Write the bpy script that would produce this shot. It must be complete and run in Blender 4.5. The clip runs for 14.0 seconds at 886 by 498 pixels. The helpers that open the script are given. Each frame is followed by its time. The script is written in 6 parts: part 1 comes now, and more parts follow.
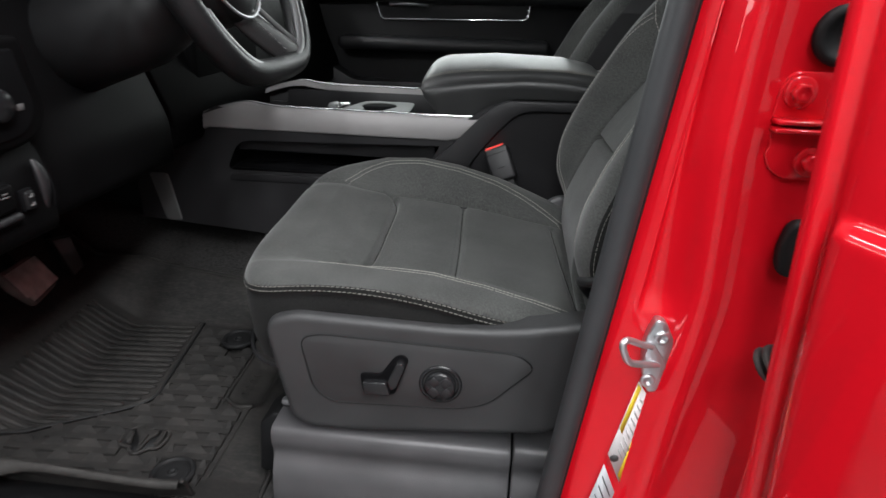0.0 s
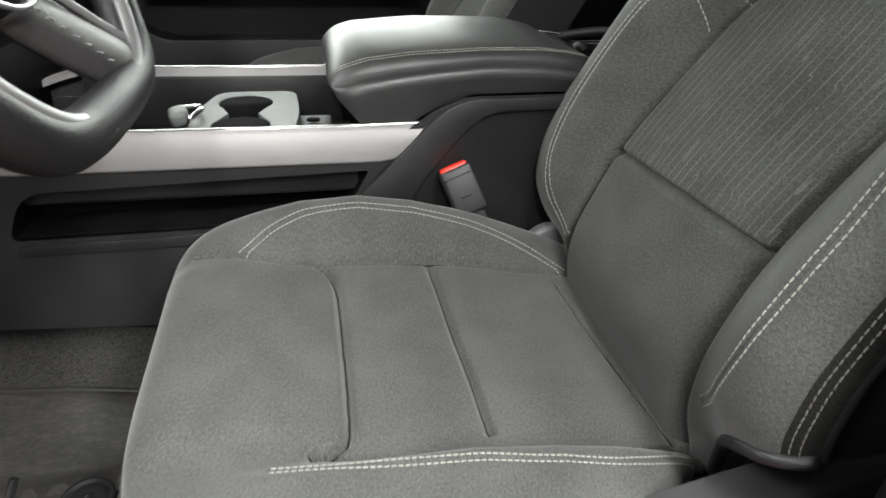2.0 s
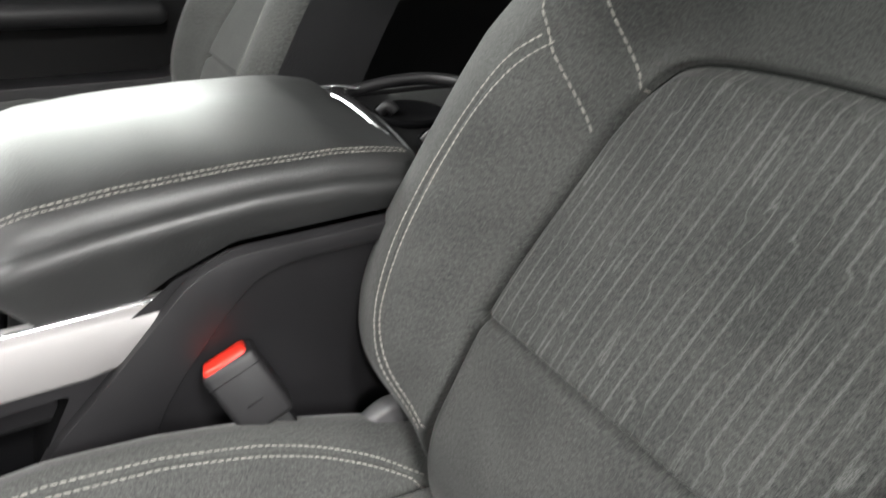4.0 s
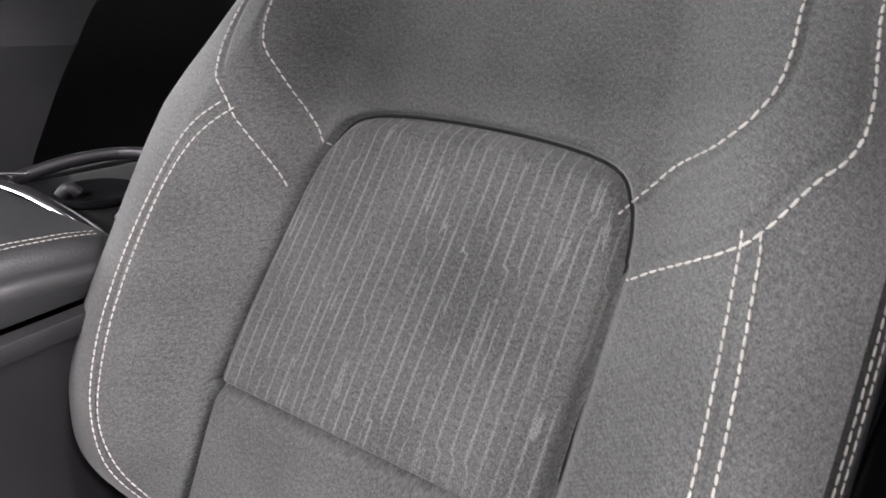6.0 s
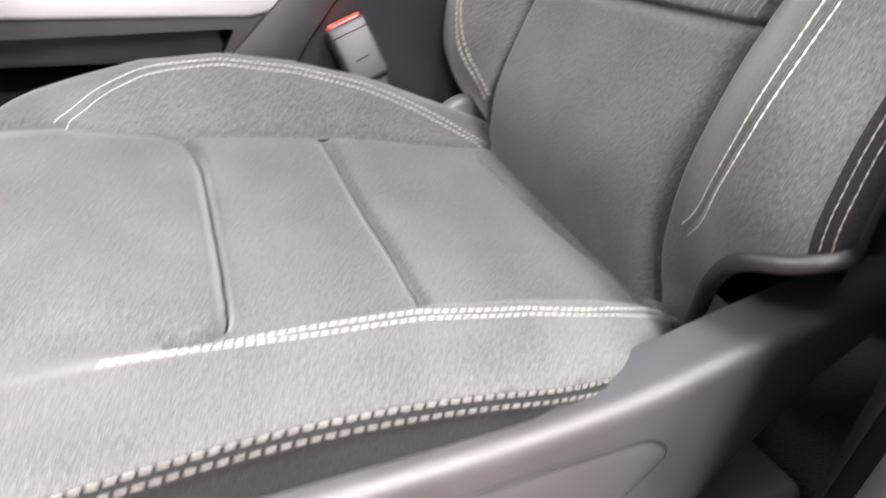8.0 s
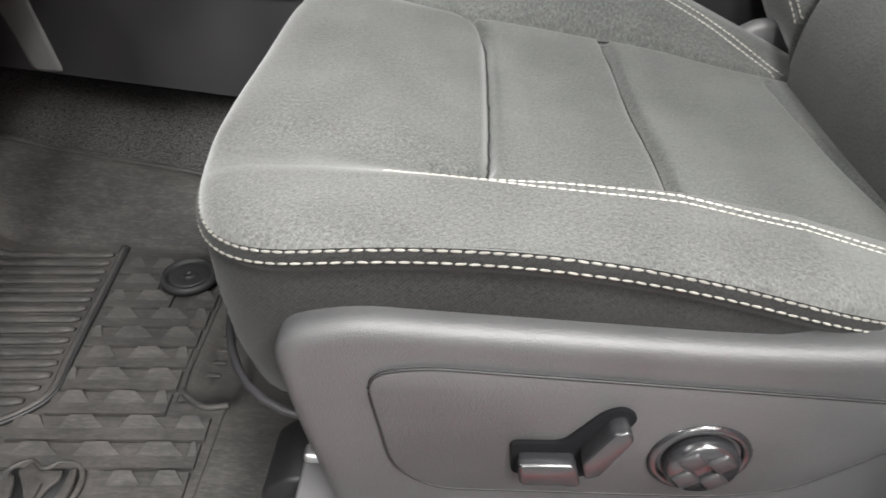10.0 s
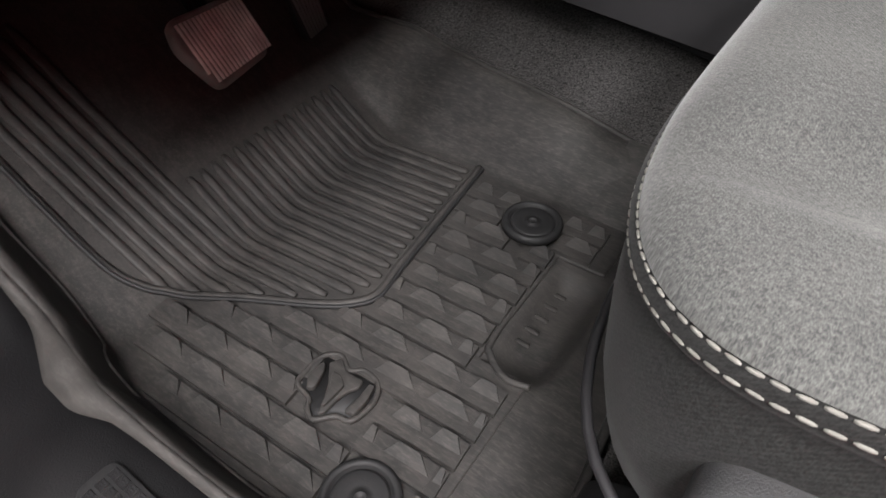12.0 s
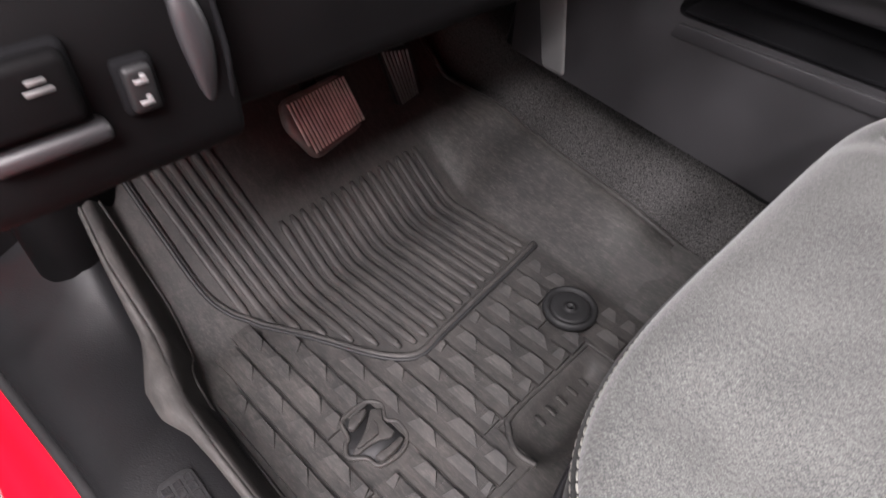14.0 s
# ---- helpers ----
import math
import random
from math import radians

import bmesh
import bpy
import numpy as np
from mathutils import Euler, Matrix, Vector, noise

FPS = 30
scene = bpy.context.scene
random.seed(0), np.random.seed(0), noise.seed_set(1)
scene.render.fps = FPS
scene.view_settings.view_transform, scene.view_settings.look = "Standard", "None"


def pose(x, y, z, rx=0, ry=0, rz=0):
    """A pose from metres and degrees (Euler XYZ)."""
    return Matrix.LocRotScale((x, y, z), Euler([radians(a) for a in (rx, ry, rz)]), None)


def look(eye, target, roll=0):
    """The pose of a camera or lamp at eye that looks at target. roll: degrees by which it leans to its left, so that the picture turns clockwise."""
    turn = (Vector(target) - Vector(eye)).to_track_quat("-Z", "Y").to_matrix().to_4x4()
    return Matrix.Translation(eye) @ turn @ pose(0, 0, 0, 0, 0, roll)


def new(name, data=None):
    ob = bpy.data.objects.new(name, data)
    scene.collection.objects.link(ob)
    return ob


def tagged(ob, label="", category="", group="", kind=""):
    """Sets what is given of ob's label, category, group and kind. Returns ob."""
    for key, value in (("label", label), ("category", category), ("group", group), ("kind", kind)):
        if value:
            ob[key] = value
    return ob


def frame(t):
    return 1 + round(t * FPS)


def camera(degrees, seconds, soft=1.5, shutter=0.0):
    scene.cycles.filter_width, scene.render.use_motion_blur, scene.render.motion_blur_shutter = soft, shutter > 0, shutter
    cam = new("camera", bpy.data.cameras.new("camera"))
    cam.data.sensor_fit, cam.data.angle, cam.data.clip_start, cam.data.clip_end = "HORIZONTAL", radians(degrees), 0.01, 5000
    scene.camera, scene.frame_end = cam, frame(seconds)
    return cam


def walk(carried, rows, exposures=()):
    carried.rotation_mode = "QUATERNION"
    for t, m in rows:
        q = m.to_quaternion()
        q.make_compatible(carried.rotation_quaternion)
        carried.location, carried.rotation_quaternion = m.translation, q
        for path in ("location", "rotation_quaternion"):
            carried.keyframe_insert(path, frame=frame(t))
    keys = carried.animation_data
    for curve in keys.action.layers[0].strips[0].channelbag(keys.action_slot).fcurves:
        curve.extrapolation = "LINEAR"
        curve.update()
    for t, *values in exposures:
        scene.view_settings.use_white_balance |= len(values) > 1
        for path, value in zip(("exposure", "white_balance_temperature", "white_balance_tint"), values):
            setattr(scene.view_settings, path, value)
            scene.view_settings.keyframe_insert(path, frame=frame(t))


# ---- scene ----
cam = camera(73.0, 14.0, 1.5, 0.3)
PATH = [
    (0, (0.203, 0.093, 1.33), (0.004, 1.922, 0.547), 1.7),
    (0.5, (0.139, 0.247, 1.309), (0.133, 2.065, 0.475), 1.7),
    (1, (0.084, 0.334, 1.323), (0.208, 2.104, 0.4), 2.6),
    (1.5, (0.021, 0.433, 1.343), (0.26, 2.164, 0.369), 2.3),
    (2, (-0.007, 0.514, 1.359), (0.389, 2.208, 0.372), 2.4),
    (2.5, (0.025, 0.641, 1.352), (0.593, 2.287, 0.369), 2.9),
    (3, (0.064, 0.743, 1.347), (0.763, 2.338, 0.362), 3.2),
    (3.5, (0.096, 0.803, 1.351), (0.869, 2.367, 0.373), 3.1),
    (4, (0.116, 0.84, 1.392), (1.055, 2.292, 0.388), 3.6),
    (4.2, (0.124, 0.85, 1.428), (1.143, 2.251, 0.428), 4.0),
    (6.5, (0.098, 0.79, 1.376), (1.721, 1.655, 0.59), 3.7),
    (7, (0.069, 0.757, 1.324), (1.632, 1.627, 0.428), 3.6),
    (7.5, (0.032, 0.668, 1.231), (1.29, 1.928, 0.319), 4.5),
    (8, (0.003, 0.579, 1.185), (0.718, 2.141, 0.161), 3.5),
    (8.2, (0.001, 0.553, 1.141), (0.574, 2.206, 0.172), 3.9),
    (10.3, (-0.038, 0.547, 1.142), (-0.159, 2.139, -0.062), 3.0),
    (10.5, (-0.072, 0.561, 1.127), (-0.301, 2.137, -0.083), 2.7),
    (11, (-0.127, 0.579, 1.11), (-0.579, 2.047, -0.17), 0.6),
    (11.5, (-0.137, 0.628, 1.092), (-0.812, 1.949, -0.25), -0.7),
    (12, (-0.125, 0.653, 1.1), (-0.962, 1.824, -0.289), 0.9),
    (12.5, (-0.11, 0.678, 1.105), (-1.048, 1.733, -0.313), 1.1),
    (13, (-0.107, 0.696, 1.115), (-1.072, 1.698, -0.321), 1.3),
    (13.5, (-0.106, 0.701, 1.142), (-1.08, 1.691, -0.297), 1.7),
    (14, (-0.109, 0.673, 1.23), (-1.118, 1.668, -0.181), 2.8),
]
EXPOSURES = [(0.0, -1.22, 6300, 7), (0.8, -0.82, 6380, 6), (1.5, -0.27, 6500, 5), (3.0, -0.05, 6600, 5), (4.2, 0.4, 6600, 8), (6.5, 0.85, 6450, 19), (7.5, 0.9, 6480, 19), (8.0, 0.98, 6500, 16), (10.5, 0.12, 6600, 6), (11.5, -0.25, 6620, 9), (12.5, 0.32, 6600, 14), (13.0, 0.46, 6580, 17), (14.0, 0.50, 6580, 17)]
walk(cam, [(t, look(eye, target, roll)) for t, eye, target, roll in PATH], EXPOSURES)

# ---- world and large lights: a bright indoor hall with ceiling strips ----
world = bpy.data.worlds.new("world")
scene.world = world
world.use_nodes = True
world.node_tree.nodes["Background"].inputs[0].default_value = (0.95, 0.98, 1.0, 1)
world.node_tree.nodes["Background"].inputs[1].default_value = 0.02


def lamp(name, eye, target, sx, sy, watts, colour=(1, 0.985, 0.99)):
    data = bpy.data.lights.new(name, "AREA")
    data.shape, data.size, data.size_y, data.energy, data.color = "RECTANGLE", sx, sy, watts, colour
    ob = new(name, data)
    ob.matrix_world = look(eye, target)
    return ob


for lx, ly, w in ((0.42, -0.55, 200), (1.5, -0.7, 200), (-0.4, -2.7, 240), (1.2, -1.4, 190), (-2.2, 0.9, 160)):
    lamp("ceiling_strip_light", (lx, ly, 3.3), (lx, ly + 0.001, 0), 0.35, 2.0, w)

# unseen panel added beyond the passenger side for the armrest's bright reflection
lamp("added_panel_light", (-0.3, 5.95, 2.25), (-0.3, 0, 2.25), 4.2, 1.9, 470, (0.97, 1.0, 0.98))
# unseen panel added ahead of the cab to brighten the upper backrest
lamp("added_panel_light", (-4.9, 0.9, 2.2), (0, 0.9, 2.0), 4.2, 1.9, 330, (0.98, 1.0, 0.99))


# ---- materials ----
def mat(name, colour, rough=0.5, metal=0.0, grain=0.0, scale=400.0, vary=0.15, vary_scale=14.0, coat=0.0, dirt=None, spec=0.5):
    """Principled surface with two scales of variation in colour and a fine relief."""
    m = bpy.data.materials.new(name)
    m.use_nodes = True
    nt = m.node_tree
    b = nt.nodes["Principled BSDF"]
    b.inputs["Roughness"].default_value, b.inputs["Metallic"].default_value = rough, metal
    b.inputs["Coat Weight"].default_value, b.inputs["Coat Roughness"].default_value = coat, 0.025
    b.inputs["Specular IOR Level"].default_value = spec
    co = nt.nodes.new("ShaderNodeTexCoord")
    big = nt.nodes.new("ShaderNodeTexNoise")
    big.inputs["Scale"].default_value, big.inputs["Detail"].default_value = vary_scale, 5
    nt.links.new(co.outputs["Object"], big.inputs["Vector"])
    ramp = nt.nodes.new("ShaderNodeValToRGB")
    c = [max(0.0, x) for x in colour]
    ramp.color_ramp.elements[0].position, ramp.color_ramp.elements[1].position = 0.3, 0.7
    ramp.color_ramp.elements[0].color = (*[x * (1 - vary) for x in c], 1)
    ramp.color_ramp.elements[1].color = (*[min(1, x * (1 + vary)) for x in c], 1)
    nt.links.new(big.outputs[0], ramp.inputs[0])
    out = ramp.outputs[0]
    if dirt:
        d = nt.nodes.new("ShaderNodeTexNoise")
        d.inputs["Scale"].default_value, d.inputs["Detail"].default_value, d.inputs["Roughness"].default_value = dirt[1], 8, 0.7
        nt.links.new(co.outputs["Object"], d.inputs["Vector"])
        r2 = nt.nodes.new("ShaderNodeValToRGB")
        r2.color_ramp.elements[0].position, r2.color_ramp.elements[1].position = dirt[2], min(1.0, dirt[2] + 0.2)
        nt.links.new(d.outputs[0], r2.inputs[0])
        mx = nt.nodes.new("ShaderNodeMixRGB")
        mx.inputs[2].default_value = (*dirt[0], 1)
        nt.links.new(r2.outputs[0], mx.inputs[0])
        nt.links.new(out, mx.inputs[1])
        out = mx.outputs[0]
    nt.links.new(out, b.inputs["Base Color"])
    if grain:
        g = nt.nodes.new("ShaderNodeTexNoise")
        g.inputs["Scale"].default_value, g.inputs["Detail"].default_value = scale, 3
        nt.links.new(co.outputs["Object"], g.inputs["Vector"])
        bump = nt.nodes.new("ShaderNodeBump")
        bump.inputs["Strength"].default_value, bump.inputs["Distance"].default_value = grain, 0.001
        nt.links.new(g.outputs[0], bump.inputs["Height"])
        nt.links.new(bump.outputs[0], b.inputs["Normal"])
        rr = nt.nodes.new("ShaderNodeMapRange")
        rr.inputs["To Min"].default_value, rr.inputs["To Max"].default_value = max(0, rough - 0.06), min(1, rough + 0.08)
        nt.links.new(big.outputs[0], rr.inputs[0])
        nt.links.new(rr.outputs[0], b.inputs["Roughness"])
    return m


def fabric(name, dark, light, stripes=False, twill=0.35, sheen=0.2):
    """Heathered twill cloth: speckled yarn colours over fine diagonal ribs; the striped one has pale wavering lines along its height."""
    m = bpy.data.materials.new(name)
    m.use_nodes = True
    nt = m.node_tree
    N, L = nt.nodes.new, nt.links.new

    def val(node, **inputs):
        for k, v in inputs.items():
            node.inputs[k.replace("_", " ")].default_value = v
        return node

    b = nt.nodes["Principled BSDF"]
    val(b, Roughness=0.95, Specular_IOR_Level=0.12, Sheen_Weight=sheen, Sheen_Roughness=0.45)
    uv = N("ShaderNodeUVMap")
    st = N("ShaderNodeMapping")
    st.inputs["Scale"].default_value = (1, 0.5, 1)
    L(uv.outputs[0], st.inputs[0])
    fine = val(N("ShaderNodeTexNoise"), Scale=1500, Detail=2, Roughness=0.7)
    L(st.outputs[0], fine.inputs["Vector"])
    yarn = val(N("ShaderNodeTexNoise"), Scale=850, Detail=3, Roughness=0.65)
    L(st.outputs[0], yarn.inputs["Vector"])
    fl = N("ShaderNodeMapping")
    fl.inputs["Scale"].default_value, fl.inputs["Rotation"].default_value = (1, 0.3, 1), (0, 0, 0.5)
    L(uv.outputs[0], fl.inputs[0])
    fibre = val(N("ShaderNodeTexNoise"), Scale=900, Detail=1, Roughness=0.5)
    L(fl.outputs[0], fibre.inputs["Vector"])
    fleck = val(N("ShaderNodeMapRange"), From_Min=0.56, From_Max=0.76, To_Max=0.11)
    L(fibre.outputs[0], fleck.inputs[0])
    mottle = val(N("ShaderNodeTexNoise"), Scale=380, Detail=2, Roughness=0.6)
    L(uv.outputs[0], mottle.inputs["Vector"])
    big = val(N("ShaderNodeTexNoise"), Scale=16, Detail=4)
    L(uv.outputs[0], big.inputs["Vector"])
    wave = val(N("ShaderNodeTexWave"), Scale=270, Distortion=1.0, Detail=1)
    wave.bands_direction = "DIAGONAL"
    L(uv.outputs[0], wave.inputs["Vector"])

    def mad(a, k, c):
        n = N("ShaderNodeMath")
        n.operation = "MULTIPLY_ADD"
        n.inputs[1].default_value = k
        L(a, n.inputs[0])
        if not isinstance(c, float):
            L(c, n.inputs[2])
        else:
            n.inputs[2].default_value = c
        return n.outputs[0]

    mixed = mad(fine.outputs[0], 0.85, mad(mottle.outputs[0], 0.44, mad(yarn.outputs[0], 0.40, mad(wave.outputs["Fac"], twill * 0.12, mad(big.outputs[0], 0.26, mad(fleck.outputs[0], 1.0, -0.545))))))
    ramp = N("ShaderNodeValToRGB")
    ramp.color_ramp.elements[0].position, ramp.color_ramp.elements[1].position = 0.30, 0.68
    ramp.color_ramp.elements[0].color, ramp.color_ramp.elements[1].color = (*dark, 1), (*light, 1)
    L(mixed, ramp.inputs[0])
    colour = ramp.outputs[0]
    if stripes:
        sep = N("ShaderNodeSeparateXYZ")
        L(uv.outputs[0], sep.inputs[0])
        jm = N("ShaderNodeMapping")
        jm.inputs["Scale"].default_value = (70, 20, 1)
        L(uv.outputs[0], jm.inputs[0])
        jog = val(N("ShaderNodeTexNoise"), Scale=1, Detail=0)
        L(jm.outputs[0], jog.inputs["Vector"])
        step = N("ShaderNodeMapRange")
        val(step, From_Min=0.60, From_Max=0.64, To_Max=0.40)
        L(jog.outputs[0], step.inputs[0])
        fr = N("ShaderNodeMath")
        fr.operation = "PINGPONG"
        fr.inputs[1].default_value = 0.5
        L(mad(sep.outputs[0], 1 / 0.0106, step.outputs[0]), fr.inputs[0])
        line = N("ShaderNodeMapRange")
        val(line, From_Min=0.375, From_Max=0.455, To_Max=0.52)
        L(fr.outputs[0], line.inputs[0])
        br = N("ShaderNodeMath")
        br.operation = "MULTIPLY"
        L(line.outputs[0], br.inputs[0])
        bn = N("ShaderNodeMapRange")
        val(bn, From_Min=0.30, From_Max=0.56)
        L(fine.outputs[0], bn.inputs[0])
        fade = val(N("ShaderNodeTexNoise"), Scale=34, Detail=2)
        L(uv.outputs[0], fade.inputs["Vector"])
        fd = val(N("ShaderNodeMapRange"), From_Min=0.36, From_Max=0.60, To_Min=0.45)
        L(fade.outputs[0], fd.inputs[0])
        both = N("ShaderNodeMath")
        both.operation = "MULTIPLY"
        L(bn.outputs[0], both.inputs[0])
        L(fd.outputs[0], both.inputs[1])
        L(both.outputs[0], br.inputs[1])
        mx = N("ShaderNodeMixRGB")
        mx.inputs[2].default_value = (*[min(1, 1.9 * x) for x in light], 1)
        L(br.outputs[0], mx.inputs[0])
        L(colour, mx.inputs[1])
        colour = mx.outputs[0]
    L(colour, b.inputs["Base Color"])
    bump = val(N("ShaderNodeBump"), Strength=0.13, Distance=0.0007)
    L(mad(wave.outputs["Fac"], 0.25, fine.outputs[0]), bump.inputs["Height"])
    L(bump.outputs[0], b.inputs["Normal"])
    return m


CLOTH = fabric("seat cloth", (0.034, 0.035, 0.0345), (0.094, 0.096, 0.091))
CLOTH_STRIPED = fabric("seat cloth with stripes", (0.028, 0.029, 0.0285), (0.094, 0.096, 0.091), True)
CLOTH_BLACK = fabric("black twill cloth", (0.005, 0.005, 0.005), (0.020, 0.020, 0.019), False, 0.8, 0.03)
CLOTH_SKIRT = fabric("charcoal skirt twill", (0.006, 0.006, 0.006), (0.018, 0.018, 0.0175), False, 0.9, 0.05)
VINYL = mat("black leather-grain vinyl", (0.014, 0.014, 0.015), 0.42, grain=0.5, scale=520)
VINYL_PAD = mat("soft armrest vinyl", (0.022, 0.0225, 0.0225), 0.42, grain=0.3, scale=520, spec=0.6)
PLASTIC = mat("charcoal moulded plastic", (0.0125, 0.012, 0.0132), 0.46, grain=0.2, scale=1300)
SHIELD = mat("charcoal seat shield plastic", (0.033, 0.033, 0.034), 0.45, grain=0.4, scale=1200)
PLASTIC_DARK = mat("black plastic", (0.006, 0.006, 0.0065), 0.55, grain=0.3, scale=700, spec=0.3)
# darker than plain black plastic: shade on dash and trim put into it
DASH_SHADE = mat("near-black shaded plastic", (0.0025, 0.0024, 0.0026), 0.6, grain=0.15, scale=900, spec=0.06)
SILL = mat("black grained sill plastic", (0.006, 0.006, 0.0065), 0.36, grain=0.5, scale=700, spec=0.34)
RIM_LEATHER = mat("worn black rim leather", (0.007, 0.007, 0.0075), 0.48, grain=0.5, scale=520, spec=0.22)
SPOKE = mat("satin black spoke leather", (0.020, 0.019, 0.0195), 0.40, grain=0.35, scale=500, spec=0.32)
RIM_TRIM = mat("satin rim trim", (0.13, 0.13, 0.132), 0.42, 0.4, grain=0.08, scale=300)
GLOSS_BLACK = mat("glossy black plastic", (0.012, 0.012, 0.013), 0.22, grain=0.1, scale=300)
# near-black, so recesses and hidden parts hold deep shade in their colour
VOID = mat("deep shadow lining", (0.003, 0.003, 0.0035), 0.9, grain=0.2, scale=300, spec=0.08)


def rubber(name, base, dust, amount):
    """Moulded rubber under foot: dusty patches, fine streaks of wear along the cab and a fine grain, in world places."""
    m = bpy.data.materials.new(name)
    m.use_nodes = True
    nt = m.node_tree
    N, L = nt.nodes.new, nt.links.new
    b = nt.nodes["Principled BSDF"]
    b.inputs["Specular IOR Level"].default_value = 0.13
    geo = N("ShaderNodeNewGeometry")
    fac = None
    for scale, stretch, lo, hi, k in ((11, (1, 1, 1), 0.42, 0.75, 0.36), (75, (0.35, 1.6, 1), 0.46, 0.78, 0.40), (420, (0.25, 1, 1), 0.48, 0.80, 0.60)):
        mp = N("ShaderNodeMapping")
        mp.inputs["Scale"].default_value = stretch
        L(geo.outputs["Position"], mp.inputs[0])
        n = N("ShaderNodeTexNoise")
        n.inputs["Scale"].default_value, n.inputs["Detail"].default_value, n.inputs["Roughness"].default_value = scale, 6, 0.65
        L(mp.outputs[0], n.inputs["Vector"])
        rg = N("ShaderNodeMapRange")
        rg.inputs["From Min"].default_value, rg.inputs["From Max"].default_value, rg.inputs["To Max"].default_value = lo, hi, k * amount
        L(n.outputs[0], rg.inputs[0])
        if fac:
            ad = N("ShaderNodeMath")
            ad.use_clamp = True
            L(fac, ad.inputs[0])
            L(rg.outputs[0], ad.inputs[1])
            fac = ad.outputs[0]
        else:
            fac = rg.outputs[0]
    mx = N("ShaderNodeMixRGB")
    mx.inputs[1].default_value, mx.inputs[2].default_value = (*base, 1), (*dust, 1)
    L(fac, mx.inputs[0])
    L(mx.outputs[0], b.inputs["Base Color"])
    ro = N("ShaderNodeMapRange")
    ro.inputs["To Min"].default_value, ro.inputs["To Max"].default_value = 0.46, 0.72
    L(fac, ro.inputs[0])
    L(ro.outputs[0], b.inputs["Roughness"])
    bump = N("ShaderNodeBump")
    bump.inputs["Strength"].default_value, bump.inputs["Distance"].default_value = 0.25, 0.0006
    L(n.outputs[0], bump.inputs["Height"])
    L(bump.outputs[0], b.inputs["Normal"])
    return m


RUBBER = rubber("worn black rubber", (0.019, 0.0185, 0.0183), (0.086, 0.078, 0.072), 0.58)
RUBBER_WORN = rubber("pale scuffed rubber", (0.028, 0.027, 0.026), (0.075, 0.070, 0.066), 0.8)
RUBBER_CLEAN = mat("black rubber", (0.011, 0.011, 0.0115), 0.6, grain=0.2, scale=300, spec=0.25)
BOOT_RUBBER = mat("dusty grey rubber", (0.035, 0.034, 0.033), 0.6, grain=0.2, scale=300)
SEAL = mat("weatherstrip rubber", (0.028, 0.029, 0.031), 0.55, grain=0.2, scale=500)
CARPET = mat("charcoal carpet", (0.036, 0.0345, 0.034), 0.95, grain=1.0, scale=900, vary=0.8, vary_scale=520, spec=0.1)
RED = mat("red car paint", (0.62, 0.003, 0.012), 0.55, vary=0.02, coat=1.0, spec=0.1)
STEEL = mat("zinc plated steel", (0.62, 0.62, 0.64), 0.34, 0.9, grain=0.15, scale=200)
CHROME = mat("bright chrome", (0.85, 0.85, 0.87), 0.08, 1.0)
COVER = mat("mid grey moulded plastic", (0.075, 0.073, 0.076), 0.42, grain=0.2, scale=500)
KICK = mat("charcoal panel plastic", (0.006, 0.006, 0.0065), 0.55, grain=0.3, scale=600, spec=0.14)
STRIP_GREY = mat("dull grey plastic", (0.085, 0.085, 0.085), 0.5, grain=0.2, scale=400)
TRIM = mat("brushed silver trim", (0.28, 0.268, 0.268), 0.58, 0.25, grain=0.08, scale=300, vary=0.06)
CUP_GREY = mat("satin grey plastic", (0.095, 0.10, 0.098), 0.50, grain=0.1, scale=400)
THREAD_PALE = mat("pale thread", (0.27, 0.262, 0.235), 0.8, vary=0.2, vary_scale=90)
THREAD = mat("pale grey thread", (0.135, 0.132, 0.118), 0.8, vary=0.2, vary_scale=90)
THREAD_DIM = mat("grey thread", (0.24, 0.235, 0.21), 0.8, vary=0.2, vary_scale=90)
BUTTON = mat("red push button", (0.85, 0.035, 0.02), 0.4, vary=0.05)
PEDAL_DARK = mat("pedal rubber between the ribs", (0.085, 0.076, 0.070), 0.7, grain=0.3, scale=400, vary=0.3, vary_scale=40)
PEDAL = mat("worn dusty pedal rubber", (0.42, 0.41, 0.38), 0.6, grain=0.4, scale=400, vary=0.3, vary_scale=30, dirt=((0.40, 0.29, 0.23), 22, 0.60))
LABEL = mat("white sticker", (0.70, 0.68, 0.68), 0.5, vary=0.04)
LABEL_DIM = mat("pale print", (0.42, 0.40, 0.40), 0.5)
LABEL_GREY = mat("grey sticker", (0.34, 0.35, 0.37), 0.4, vary=0.06)
YELLOW = mat("yellow print", (0.72, 0.52, 0.02), 0.5, vary=0.05)
INK = mat("dark print", (0.05, 0.05, 0.05), 0.6)
WHITE_INK = mat("white print", (0.15, 0.15, 0.15), 0.5)
CONCRETE = mat("sealed concrete", (0.15, 0.15, 0.15), 0.4, grain=0.3, scale=60, vary=0.15, vary_scale=3)
WALL = mat("pale wall paint", (0.34, 0.342, 0.345), 0.7, grain=0.2, scale=80, vary=0.04)
HEADLINER = mat("grey headliner", (0.36, 0.36, 0.35), 0.95, grain=0.4, scale=400)


# ---- building helpers ----
def part(name, bm, material, parent=None, label="", smooth=True):
    """Links a bmesh as one mesh object, under a thing where one is given."""
    me = bpy.data.meshes.new(name)
    bmesh.ops.recalc_face_normals(bm, faces=bm.faces)
    bm.to_mesh(me)
    bm.free()
    return link(name, me, material, parent, label, smooth)


